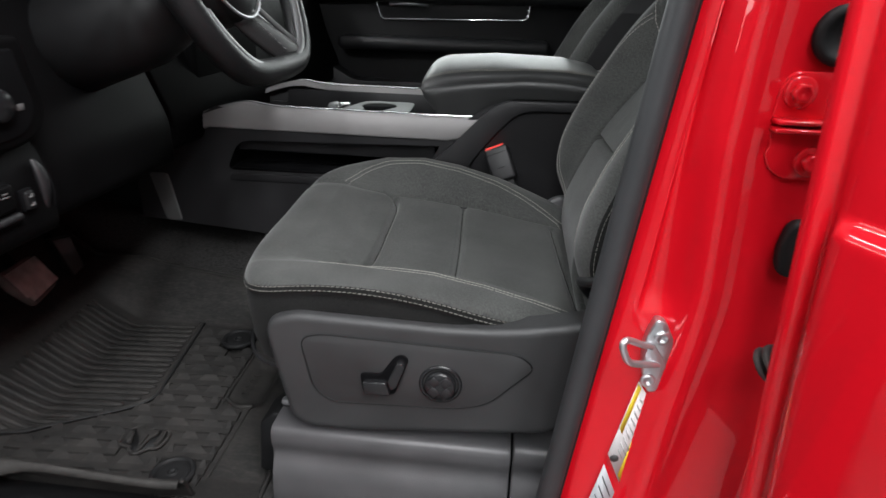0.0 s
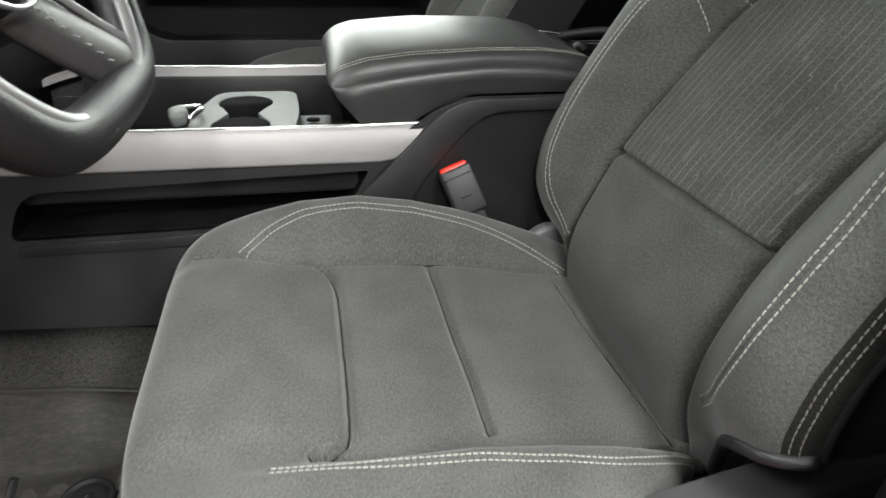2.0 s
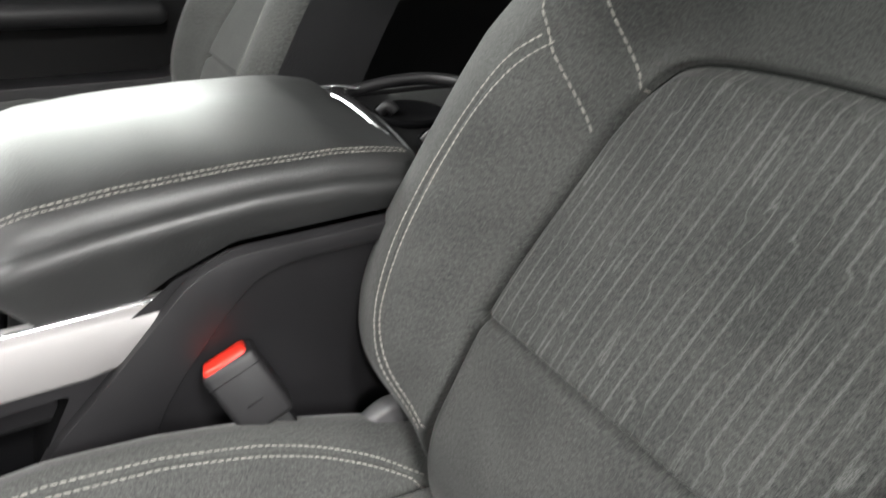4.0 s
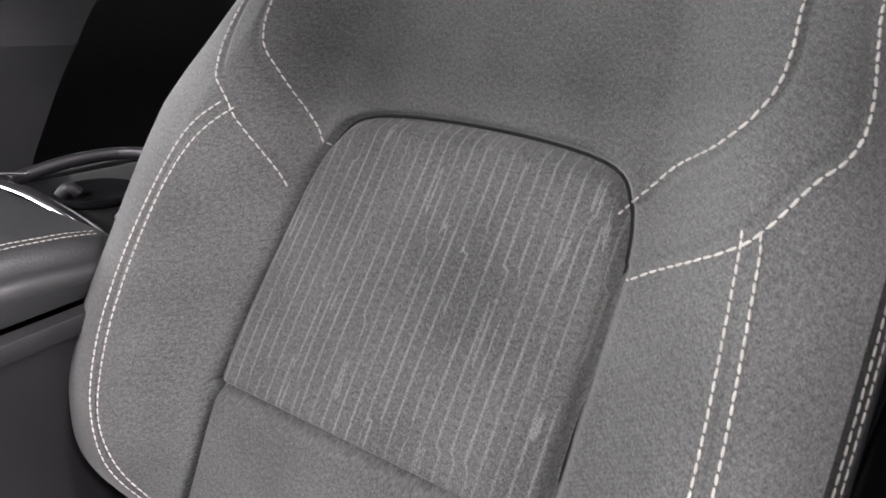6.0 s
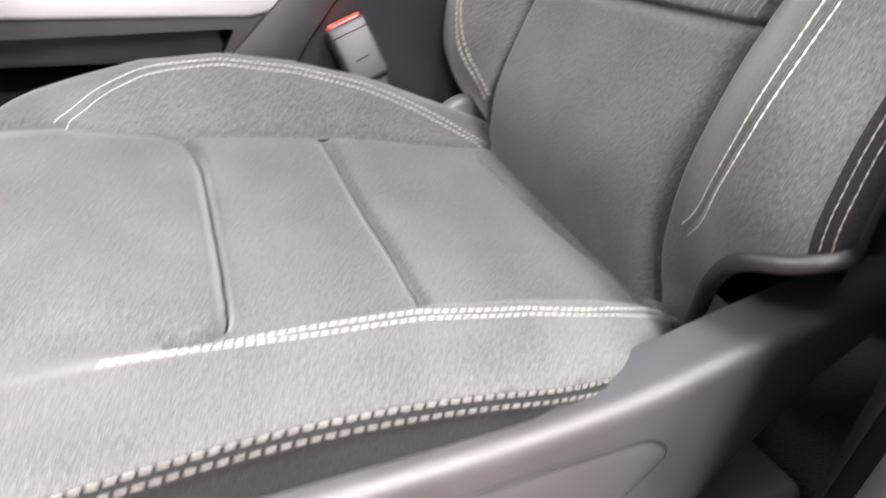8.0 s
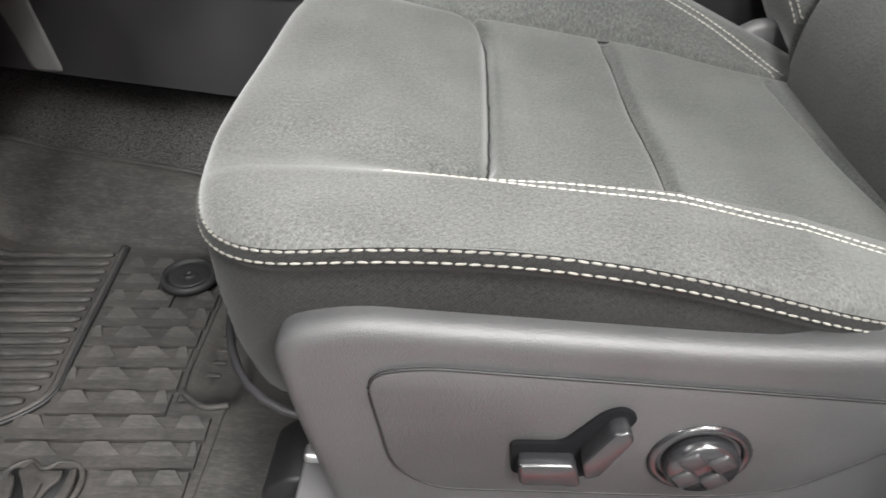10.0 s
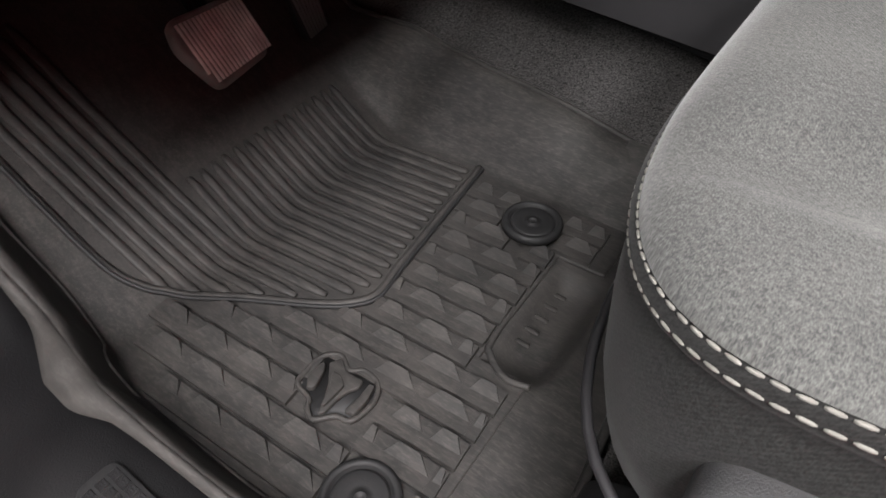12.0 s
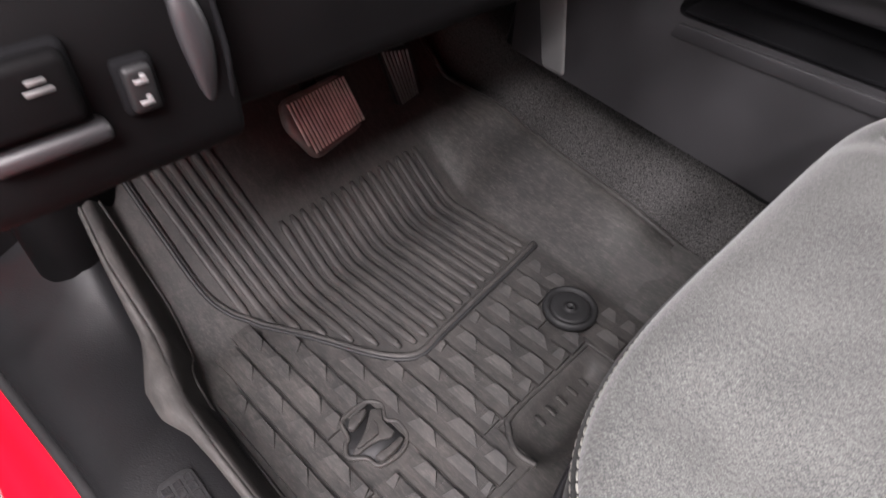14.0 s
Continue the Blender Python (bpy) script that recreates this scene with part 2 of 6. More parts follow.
def link(name, me, material, parent=None, label="", smooth=True):
    if material and not me.materials:
        me.materials.append(material)
    if smooth:
        me.shade_smooth()
    ob = new(name, me)
    if parent:
        ob.parent = parent
    if label:
        ob["label"] = label
    return ob


def thing(name, label, category, at=(0, 0, 0), group="", kind=""):
    return tagged(new(name), label, category, group, kind)


def sharp(me_bm, angle=35):
    for e in me_bm.edges:
        if len(e.link_faces) == 2 and e.calc_face_angle(0) > radians(angle):
            e.smooth = False


def bevel(bm, width, segs=2, angle=30):
    es = [e for e in bm.edges if len(e.link_faces) == 2 and e.calc_face_angle(0) > radians(angle)]
    if es and width > 0:
        bmesh.ops.bevel(bm, geom=es, offset=width, segments=segs, profile=0.5, affect="EDGES", clamp_overlap=True)


def box(cx, cy, cz, sx, sy, sz, bev=0.003, segs=2, turn=None):
    bm = bmesh.new()
    bmesh.ops.create_cube(bm, size=1)
    bmesh.ops.scale(bm, vec=(sx, sy, sz), verts=bm.verts)
    bevel(bm, bev, segs)
    if turn:
        bmesh.ops.transform(bm, matrix=pose(0, 0, 0, *turn), verts=bm.verts)
    bmesh.ops.translate(bm, vec=(cx, cy, cz), verts=bm.verts)
    return bm


def join(*bms):
    out = bms[0]
    for b in bms[1:]:
        me = bpy.data.meshes.new("tmp")
        b.to_mesh(me)
        b.free()
        out.from_mesh(me)
        bpy.data.meshes.remove(me)
    return out


def prism(pts, axis, a, b, bev=0.004, segs=2):
    """A flat outline pushed from a to b along one axis. Outlines are (x, z) for axis y, (y, z) for x, (x, y) for z."""
    def at(p, q):
        return {"y": (p[0], q, p[1]), "x": (q, p[0], p[1]), "z": (p[0], p[1], q)}[axis]
    bm = bmesh.new()
    v0, v1 = [bm.verts.new(at(p, a)) for p in pts], [bm.verts.new(at(p, b)) for p in pts]
    bm.faces.new(v0)
    bm.faces.new(v1[::-1])
    n = len(pts)
    for i in range(n):
        bm.faces.new((v0[i], v1[i], v1[(i + 1) % n], v0[(i + 1) % n]))
    bmesh.ops.recalc_face_normals(bm, faces=bm.faces)
    bevel(bm, bev, segs)
    return bm


def rounded(pts, r, n=5):
    """A closed outline with its corners rounded; r is one radius or one for each corner."""
    out, m = [], len(pts)
    for i in range(m):
        p, a, b = Vector(pts[i]), Vector(pts[i - 1]), Vector(pts[(i + 1) % m])
        rr = r[i] if isinstance(r, (list, tuple)) else r
        if rr <= 0:
            out.append(tuple(p))
            continue
        da, db = (a - p), (b - p)
        d = min(rr, da.length * 0.48, db.length * 0.48)
        s, e = p + da.normalized() * d, p + db.normalized() * d
        for k in range(n + 1):
            t = k / n
            out.append(tuple((1 - t) ** 2 * s + 2 * t * (1 - t) * p + t * t * e))
    return out


def spline(pts, n=8, closed=False):
    """Catmull-Rom points through pts."""
    P = [Vector(p) for p in pts]
    m, out = len(P), []
    for i in range(m if closed else m - 1):
        g = (lambda k: P[k % m]) if closed else (lambda k: P[min(max(k, 0), m - 1)])
        p0, p1, p2, p3 = g(i - 1), g(i), g(i + 1), g(i + 2)
        for k in range(n):
            t = k / n
            out.append(0.5 * ((2 * p1) + (p2 - p0) * t + (2 * p0 - 5 * p1 + 4 * p2 - p3) * t * t + (3 * p1 - p0 - 3 * p2 + p3) * t ** 3))
    if not closed:
        out.append(P[-1])
    return out


def tube(pts, r, sides=10, closed=False, flat=1.0, up=(0, 0, 1)):
    """A round or flattened bar along a line; r may be a list."""
    bm = bmesh.new()
    P, rings, m = [Vector(p) for p in pts], [], len(pts)
    for i, p in enumerate(P):
        a, b = (P[i - 1], P[(i + 1) % m]) if closed else (P[max(i - 1, 0)], P[min(i + 1, m - 1)])
        d = (b - a).normalized()
        s = d.cross(Vector(up))
        s = s.normalized() if s.length > 1e-4 else d.orthogonal().normalized()
        u = s.cross(d)
        rr = r[i] if isinstance(r, (list, tuple)) else r
        rings.append([bm.verts.new(p + s * (rr * math.cos(k * math.tau / sides)) + u * (rr * flat * math.sin(k * math.tau / sides))) for k in range(sides)])
    for i in range(m if closed else m - 1):
        A, B = rings[i], rings[(i + 1) % m]
        for k in range(sides):
            bm.faces.new((A[k], A[(k + 1) % sides], B[(k + 1) % sides], B[k]))
    if not closed:
        bm.faces.new(rings[0][::-1])
        bm.faces.new(rings[-1])
    return bm


def lathe(profile, centre, axis=(0, 0, 1), sides=32):
    """A turned shape: profile is (radius, height along axis)."""
    bm = bmesh.new()
    rings = []
    for r, h in profile:
        rings.append([bm.verts.new((max(r, 1e-5) * math.cos(k * math.tau / sides), max(r, 1e-5) * math.sin(k * math.tau / sides), h)) for k in range(sides)])
    for A, B in zip(rings, rings[1:]):
        for k in range(sides):
            bm.faces.new((A[k], A[(k + 1) % sides], B[(k + 1) % sides], B[k]))
    bm.faces.new(rings[0][::-1])
    bm.faces.new(rings[-1])
    q = Vector((0, 0, 1)).rotation_difference(Vector(axis)).to_matrix().to_4x4()
    bmesh.ops.transform(bm, matrix=Matrix.Translation(centre) @ q, verts=bm.verts)
    return bm


def sheet_mesh(name, P, uv=None, keep=None):
    """A mesh from a grid of places P[i, j] (numpy), with metre UVs, of the cells that keep picks."""
    nu, nv = P.shape[:2]
    idx = np.arange(nu * nv).reshape(nu, nv)
    q = np.stack([idx[:-1, :-1], idx[1:, :-1], idx[1:, 1:], idx[:-1, 1:]], -1).reshape(-1, 4)
    if keep is not None:
        q = q[keep.reshape(-1)]
    used, inv = np.unique(q, return_inverse=True)
    q = inv.reshape(-1, 4)
    me = bpy.data.meshes.new(name)
    me.from_pydata(P.reshape(-1, 3)[used].tolist(), [], q.tolist())
    if uv is not None:
        layer = me.uv_layers.new(name="UVMap")
        layer.data.foreach_set("uv", uv.reshape(-1, 2)[used][q.reshape(-1)].reshape(-1))
    return me


def stitches(F, path, pitch=0.0062, length=0.0052, r=0.00058, lift=0.0003):
    """Short thread dashes along path (pairs of surface coordinates) on the surface F(a, b) -> places, for arrays a and b."""
    ab = np.array(path, float)
    P = F(ab[:, 0], ab[:, 1])
    run = np.concatenate([[0], np.cumsum(np.linalg.norm(np.diff(P, axis=0), axis=1))])
    at = np.arange(pitch / 2, run[-1], pitch)
    a, b, e = np.interp(at, run, ab[:, 0]), np.interp(at, run, ab[:, 1]), 0.003
    C = F(a, b)
    nrm = np.cross(F(a + e, b) - F(a - e, b), F(a, b + e) - F(a, b - e))
    nrm /= np.linalg.norm(nrm, axis=1)[:, None] + 1e-12
    nrm *= np.where(nrm @ np.array(STITCH_OUT) > 0, 1, -1)[:, None]
    d = F(np.interp(at + 0.001, run, ab[:, 0]), np.interp(at + 0.001, run, ab[:, 1])) - F(np.interp(at - 0.001, run, ab[:, 0]), np.interp(at - 0.001, run, ab[:, 1]))
    d /= np.linalg.norm(d, axis=1)[:, None] + 1e-12
    side = np.cross(d, nrm)
    rng = np.random.RandomState(3)
    skew = rng.uniform(-0.10, 0.10, len(at))[:, None]
    d = d + side * skew
    verts, faces = [], []
    for k in range(len(at)):
        base, c = len(verts), C[k] + nrm[k] * lift
        for along, w in ((-0.5, 0.45), (-0.25, 1.0), (0.25, 1.0), (0.5, 0.45)):
            for cs, sn in ((1, -0.3), (0.5, 0.8), (-0.5, 0.8), (-1, -0.3)):
                verts.append(tuple(c + d[k] * along * length + side[k] * (r * w * cs) + nrm[k] * (r * w * sn)))
        for q in range(3):
            for j in range(3):
                o = base + q * 4 + j
                faces.append((o, o + 1, o + 5, o + 4))
        faces += [(base + 3, base + 2, base + 1, base), (base + 12, base + 13, base + 14, base + 15)]
    me = bpy.data.meshes.new("stitching")
    me.from_pydata(verts, [], faces)
    bm = bmesh.new()
    bm.from_mesh(me)
    bpy.data.meshes.remove(me)
    return bm


def curve2(pts, n=10):
    return [(p.x, p.y) for p in spline([(a, b, 0) for a, b in pts], n)]


def shifted(path, d):
    """A surface path moved sideways by d."""
    out = []
    for i, (a, b) in enumerate(path):
        (a0, b0), (a1, b1) = path[max(i - 1, 0)], path[min(i + 1, len(path) - 1)]
        l = math.hypot(a1 - a0, b1 - b0) or 1
        out.append((a - (b1 - b0) / l * d, b + (a1 - a0) / l * d))
    return out


STITCH_OUT = Vector((-0.4, -0.3, 1))


def near_line(A, B, path):
    """Distance from grid coordinates (numpy) to a polyline."""
    d = np.full(A.shape, 9.0)
    for (a0, b0), (a1, b1) in zip(path, path[1:]):
        l2 = (a1 - a0) ** 2 + (b1 - b0) ** 2 + 1e-12
        t = np.clip(((A - a0) * (a1 - a0) + (B - b0) * (b1 - b0)) / l2, 0, 1)
        d = np.minimum(d, np.hypot(A - a0 - t * (a1 - a0), B - b0 - t * (b1 - b0)))
    return d


def smooth01(x):
    x = np.clip(x, 0, 1)
    return x * x * (3 - 2 * x)

# ---- the hall and the truck's shell ----
def slab(name, x0, x1, y0, y1, z0, z1, material, label="", category="", bev=0.004):
    ob = part(name, box((x0 + x1) / 2, (y0 + y1) / 2, (z0 + z1) / 2, x1 - x0, y1 - y0, z1 - z0, bev, 1), material, None, "", False)
    return tagged(ob, label, category, "", "structure")


slab("ground", -5, 5, -4, 6, -0.1, 0, CONCRETE, "grey sealed concrete hall floor", "floor")
slab("wall_west", -5.1, -5.0, -4, 6, 0, 3.6, WALL, "plain pale grey hall wall", "wall")
slab("wall_east", 5.0, 5.1, -4, 6, 0, 3.6, WALL, "plain pale grey hall wall", "wall")
slab("wall_south", -5, 5, -4.1, -4.0, 0, 3.6, WALL, "plain pale grey hall wall", "wall")
slab("wall_north", -5, 5, 6.0, 6.1, 0, 3.6, WALL, "plain pale grey hall wall", "wall")
slab("ceiling", -5, 5, -4, 6, 3.6, 3.7, WALL, "plain pale grey hall ceiling", "ceiling")

# unseen fender block, added to keep light out of the footwell
slab("front_fender", -2.1, -0.87, 0.42, 0.615, 0.35, 1.28, RED, "unseen red front fender added ahead of the door opening", "body panel", 0.03)
slab("hinge_pillar", -1.10, -0.875, 0.617, 0.689, 0.50, 1.40, DASH_SHADE, "black trimmed front door hinge pillar", "pillar")
slab("floor", -1.083, 1.9, 0.70, 2.35, 0.54, 0.585, CARPET, "charcoal carpeted cab floor", "floor")
slab("cab_roof", -0.25, 1.9, 0.72, 2.35, 1.86, 1.90, HEADLINER, "grey cloth headliner under the cab roof", "roof")
slab("cab_rear_wall", 1.9, 1.95, 0.66, 2.35, 0.56, 1.35, PLASTIC_DARK, "black trimmed rear cab wall", "wall")
slab("wall_far_side", -1.0, 1.9, 2.35, 2.40, 0.56, 1.34, PLASTIC_DARK, "black far side body wall", "wall")
# screen added across the open rear doorway so the rear reads dark
slab("rear_dark_screen", 1.05, 1.9, 0.70, 0.72, 0.56, 1.40, PLASTIC_DARK, "black screen added across the open rear doorway", "wall")
slab("pillar_far", 0.42, 0.62, 2.28, 2.35, 1.34, 1.86, PLASTIC_DARK, "black far roof pillar", "pillar")
# bulkhead coloured near-black for the shade of the footwell
slab("firewall", -1.15, -1.085, 0.60, 2.35, 0.40, 1.42, VOID, "bulkhead behind the pedals coloured near-black for shade", "wall")
# rear bench: cab shadow is put into its near-black colour
slab("rear_bench", 1.05, 1.85, 0.85, 2.25, 0.585, 1.02, DASH_SHADE, "rear bench seat coloured near-black for shadow", "bench", 0.06)
slab("rear_bench_back", 1.62, 1.85, 0.85, 2.25, 1.02, 1.55, DASH_SHADE, "rear bench backrest coloured near-black for shadow", "bench", 0.06)

# the driver's door, open ahead of the opening; unseen, it shades sill and footwell
fdoor = thing("front_door", "unseen red front door standing open, with black inner trim", "car door")
DM = Matrix.Translation((-0.90, 0.53, 0.45)) @ pose(0, 0, 0, 0, 0, -62)
for name, thick, off, material, label in (("door_skin", 0.05, -0.075, RED, "glossy red door skin"), ("inner_trim", 0.09, 0.0, DASH_SHADE, "black inner door trim")):
    bm = prism(rounded([(0.0, 0.0), (1.08, 0.0), (1.12, 0.45), (1.08, 0.94), (0.0, 0.92)], 0.04), "y", off, off + thick, 0.012)
    bmesh.ops.transform(bm, matrix=DM, verts=bm.verts)
    part(name, bm, material, fdoor, label)

# ---- driver's seat ----
YC = 1.018
seat = thing("driver_seat", "charcoal cloth driver seat with pale double stitching and side shield", "car seat")

GX = [-0.18, -0.10, -0.03, 0.04, 0.11, 0.18, 0.25, 0.32, 0.40]
CZ = [0.982, 0.984, 0.974, 0.963, 0.954, 0.946, 0.936, 0.925, 0.910]
NEAR_B = [0.003, 0.006, 0.017, 0.028, 0.035, 0.034, 0.026, 0.013, 0.0]
FAR_B = [0.004, 0.016, 0.040, 0.052, 0.051, 0.040, 0.026, 0.012, 0.0]
EDGE_X, EDGE_H, EDGE_Y, EDGE_W = 0.1005, 0.2855, 1.012, 0.235
NEAR_Y0, FAR_Y0 = EDGE_Y - EDGE_W, EDGE_Y + EDGE_W
SEAM_NEAR = curve2([(-0.03, 0.880), (-0.01, 0.872), (0.05, 0.867), (0.15, 0.865), (0.34, 0.864)])
SEAM_FAR = curve2([(-0.15, 1.160), (-0.09, 1.150), (-0.03, 1.141), (0.04, 1.150), (0.13, 1.156), (0.24, 1.148), (0.34, 1.142)])
SEAM_FRONT = curve2([(-0.026, 0.874), (-0.008, 0.882), (0.004, 0.898), (0.007, 0.95), (0.007, 1.04), (0.006, 1.10), (-0.002, 1.128), (-0.026, 1.145)])
SEAM_MID = curve2([(0.134, 0.896), (0.131, 1.0), (0.124, 1.148)])
SEAM_REAR = curve2([(0.287, 1.125), (0.300, 1.02), (0.310, 0.94), (0.318, 0.872)])
BOL_NEAR = curve2([(-0.060, 0.856), (-0.015, 0.851), (0.053, 0.842), (0.12, 0.837), (0.19, 0.832), (0.25, 0.833), (0.325, 0.850)])
BOL_FAR = curve2([(-0.100, 1.154), (-0.068, 1.177), (-0.030, 1.189), (0.010, 1.194), (0.088, 1.195), (0.150, 1.193), (0.215, 1.186), (0.254, 1.177), (0.284, 1.165), (0.31, 1.147)])


def near_edge(x):
    """Plan of the cushion's near edge: a wide rounded front corner, drawn in towards the backrest."""
    k = np.clip((-0.086 - x) / 0.101, 0, 1)
    return NEAR_Y0 + 0.128 * (1 - (1 - k ** 2.5) ** (1 / 2.5)) + 2.0 * np.clip(np.minimum(x, 0.33) - 0.15, 0, None) ** 2


def piping_z(x, y):
    return 0.9736 - 0.0018 * x - 0.91 * x ** 2 + 0.498 * x ** 3 + 0.0326 * (y - NEAR_Y0)


def cushion_xy(u, v):
    """Rounded-rectangle coordinates: u, v from -1 to 1 to plan and edge distance."""
    n = 7.0
    m = np.maximum(np.abs(u), np.abs(v)) + 1e-9
    r = (np.abs(u) ** n + np.abs(v) ** n) ** (1 / n) + 1e-9
    k = m / r
    x, y = EDGE_X + EDGE_H * u * k, EDGE_Y + EDGE_W * v * k
    return x, FAR_Y0 + (y - FAR_Y0) * (FAR_Y0 - near_edge(x)) / (FAR_Y0 - NEAR_Y0), m


def cushion_top(x, y):
    dy = y - YC
    z = np.interp(x, GX, CZ) + 0.11 * np.clip(dy, -0.16, 0.16)
    z = z + (smooth01((dy - 0.128) / 0.050) + 0.14 * smooth01((dy - 0.165) / 0.03)) * np.interp(x, GX, FAR_B) + smooth01((-dy - 0.142) / 0.032) * np.interp(x, GX, NEAR_B)
    z = z - 0.005 * np.exp(-(dy / 0.07) ** 2) * smooth01(x / 0.04)
    pad = smooth01((0.0 - x) / 0.035) * smooth01((0.135 - np.abs(dy)) / 0.03)
    z = z + 0.004 * pad
    for path, depth, wide in ((SEAM_NEAR, 0.009, 0.0040), (SEAM_FAR, 0.010, 0.0042), (SEAM_FRONT, 0.014, 0.0044), (SEAM_MID, 0.009, 0.0052), (SEAM_REAR, 0.005, 0.0040), (BOL_NEAR, 0.0018, 0.0014), (BOL_FAR, 0.0018, 0.0014)):
        z = z - depth * np.exp(-(near_line(x, y, path) / wide) ** 2)
    # slight unevenness of worn foam
    z = z + 0.0012 * np.sin(x * 31 + y * 17) * np.sin(y * 29 - x * 11)
    return z


def cushion_place(x, y, m):
    g = 1 - np.sqrt(np.clip(1 - np.clip((m - 0.82) / 0.18, 0, 1) ** 2, 0, 1))
    return np.stack([x, y, cushion_top(x, y) * (1 - g) + piping_z(x, y) * g], -1)


u, v = np.meshgrid(np.linspace(-1, 1, 520), np.linspace(-1, 1, 430), indexing="ij")
u = np.sign(u) * np.abs(u) ** 0.9
x, y, m = cushion_xy(u, v)
cushion = link("cushion", sheet_mesh("cushion", cushion_place(x, y, m), np.stack([x, y], -1)), CLOTH, seat, "charcoal heathered cloth cushion")


def cushion_at(a, b):
    """Places on the cushion from plan coordinates."""
    b0 = FAR_Y0 + (b - FAR_Y0) * (FAR_Y0 - NEAR_Y0) / (FAR_Y0 - near_edge(a))
    un, vn = (a - EDGE_X) / EDGE_H, (b0 - EDGE_Y) / EDGE_W
    return cushion_place(a, b, np.minimum(1.0, (np.abs(un) ** 7 + np.abs(vn) ** 7) ** (1 / 7)))


for path in (BOL_NEAR, BOL_FAR):
    for d in (-0.0036, 0.0036):
        part("stitching", stitches(cushion_at, shifted(path, d), 0.0056, 0.0046, 0.00066), THREAD_DIM, cushion, "grey double stitching")

def seam_shade_cord(F, path, r=0.0012, lift=(0, 0, 0)):
    """A dark cord at the bottom of a seam's groove, standing in for its shade."""
    P = F(np.array([a for a, b in path]), np.array([b for a, b in path])) + np.array(lift)
    return tube([tuple(q) for q in P], r, 6)


wander = random.Random(8)
for path, r in ((SEAM_NEAR, 0.0010), (SEAM_FAR, 0.0011), (SEAM_FRONT, 0.0012), (SEAM_MID, 0.0009), (SEAM_REAR, 0.0009)):
    uneven = [(a + wander.uniform(-0.0009, 0.0009), b + wander.uniform(-0.0005, 0.0005)) for a, b in path]
    part("seam", seam_shade_cord(cushion_at, uneven, r, (0, 0, -0.0002)), CLOTH_BLACK, cushion, "dark cord for the shade in a sewn seam")

# the leather skirt under the piping
ring = [(math.cos(a), math.sin(a)) for a in np.linspace(0, math.tau, 200, endpoint=False)]
def edge_point(c, s):
    m = max(abs(c), abs(s))
    x, y, _ = cushion_xy(np.array(c / m), np.array(s / m))
    return float(x), float(y)
skirt_rows = []
for drop, inset in ((0.0, 0.002), (0.004, -0.003), (0.012, -0.001), (0.016, 0.0025), (0.022, -0.0005), (0.05, 0.000), (0.09, 0.004), (0.122, 0.012), (0.128, 0.02), (0.128, 0.05)):
    row = []
    for c, s in ring:
        ex, ey = edge_point(c, s)
        ez = float(piping_z(ex, ey)) - drop
        l = math.hypot(ex - EDGE_X, ey - YC)
        row.append((ex - (ex - EDGE_X) / l * inset, ey - (ey - YC) / l * inset, ez))
    row.append(row[0])
    skirt_rows.append(row)
drops = np.array([0.0, 0.006, 0.014, 0.020, 0.026, 0.05, 0.09, 0.122, 0.130, 0.160])
skirt_uv = np.stack(np.meshgrid(drops, np.linspace(0, 1.95, 201), indexing="ij")[::-1], -1)
skirt = link("cushion_skirt", sheet_mesh("cushion_skirt", np.array(skirt_rows), skirt_uv), CLOTH_SKIRT, seat, "charcoal twill skirt with double piping stitch")


def skirt_at(a, drop):
    c, sn = np.cos(a), np.sin(a)
    mm = np.maximum(np.abs(c), np.abs(sn))
    ex, ey, _ = cushion_xy(c / mm, sn / mm)
    k = np.interp(drop, [0, 0.004, 0.012, 0.016, 0.022, 0.05], [0.002, -0.003, -0.001, 0.0025, -0.0005, 0.002])
    l = np.hypot(ex - EDGE_X, ey - YC)
    return np.stack([ex - (ex - EDGE_X) / l * k, ey - (ey - YC) / l * k, piping_z(ex, ey) - drop], -1)


STITCH_OUT = Vector((-0.3, -1, 0.3))
around = np.linspace(math.radians(150), math.radians(312), 220)
for drop in (0.0016, 0.0074):
    part("stitching", stitches(skirt_at, [(a, drop) for a in around], 0.0068, 0.0054, 0.00075), THREAD, skirt, "pale double stitching")

# the backrest: a reclining panel between bolsters that stand forward of it
YB, HALF = 1.010, 0.260
PZS = [0.86, 0.92, 0.95, 0.97, 1.016, 1.063, 1.109, 1.157, 1.20, 1.25, 1.31, 1.40, 1.50, 1.60]
PXS = [0.335, 0.318, 0.310, 0.309, 0.314, 0.330, 0.350, 0.380, 0.412, 0.450, 0.494, 0.540, 0.585, 0.622]
BZS = [0.86, 0.92, 0.95, 0.98, 1.03, 1.09, 1.15, 1.21, 1.265, 1.32, 1.40, 1.50, 1.60]
BXS = [0.395, 0.365, 0.340, 0.312, 0.290, 0.296, 0.319, 0.351, 0.382, 0.420, 0.490, 0.570, 0.622]


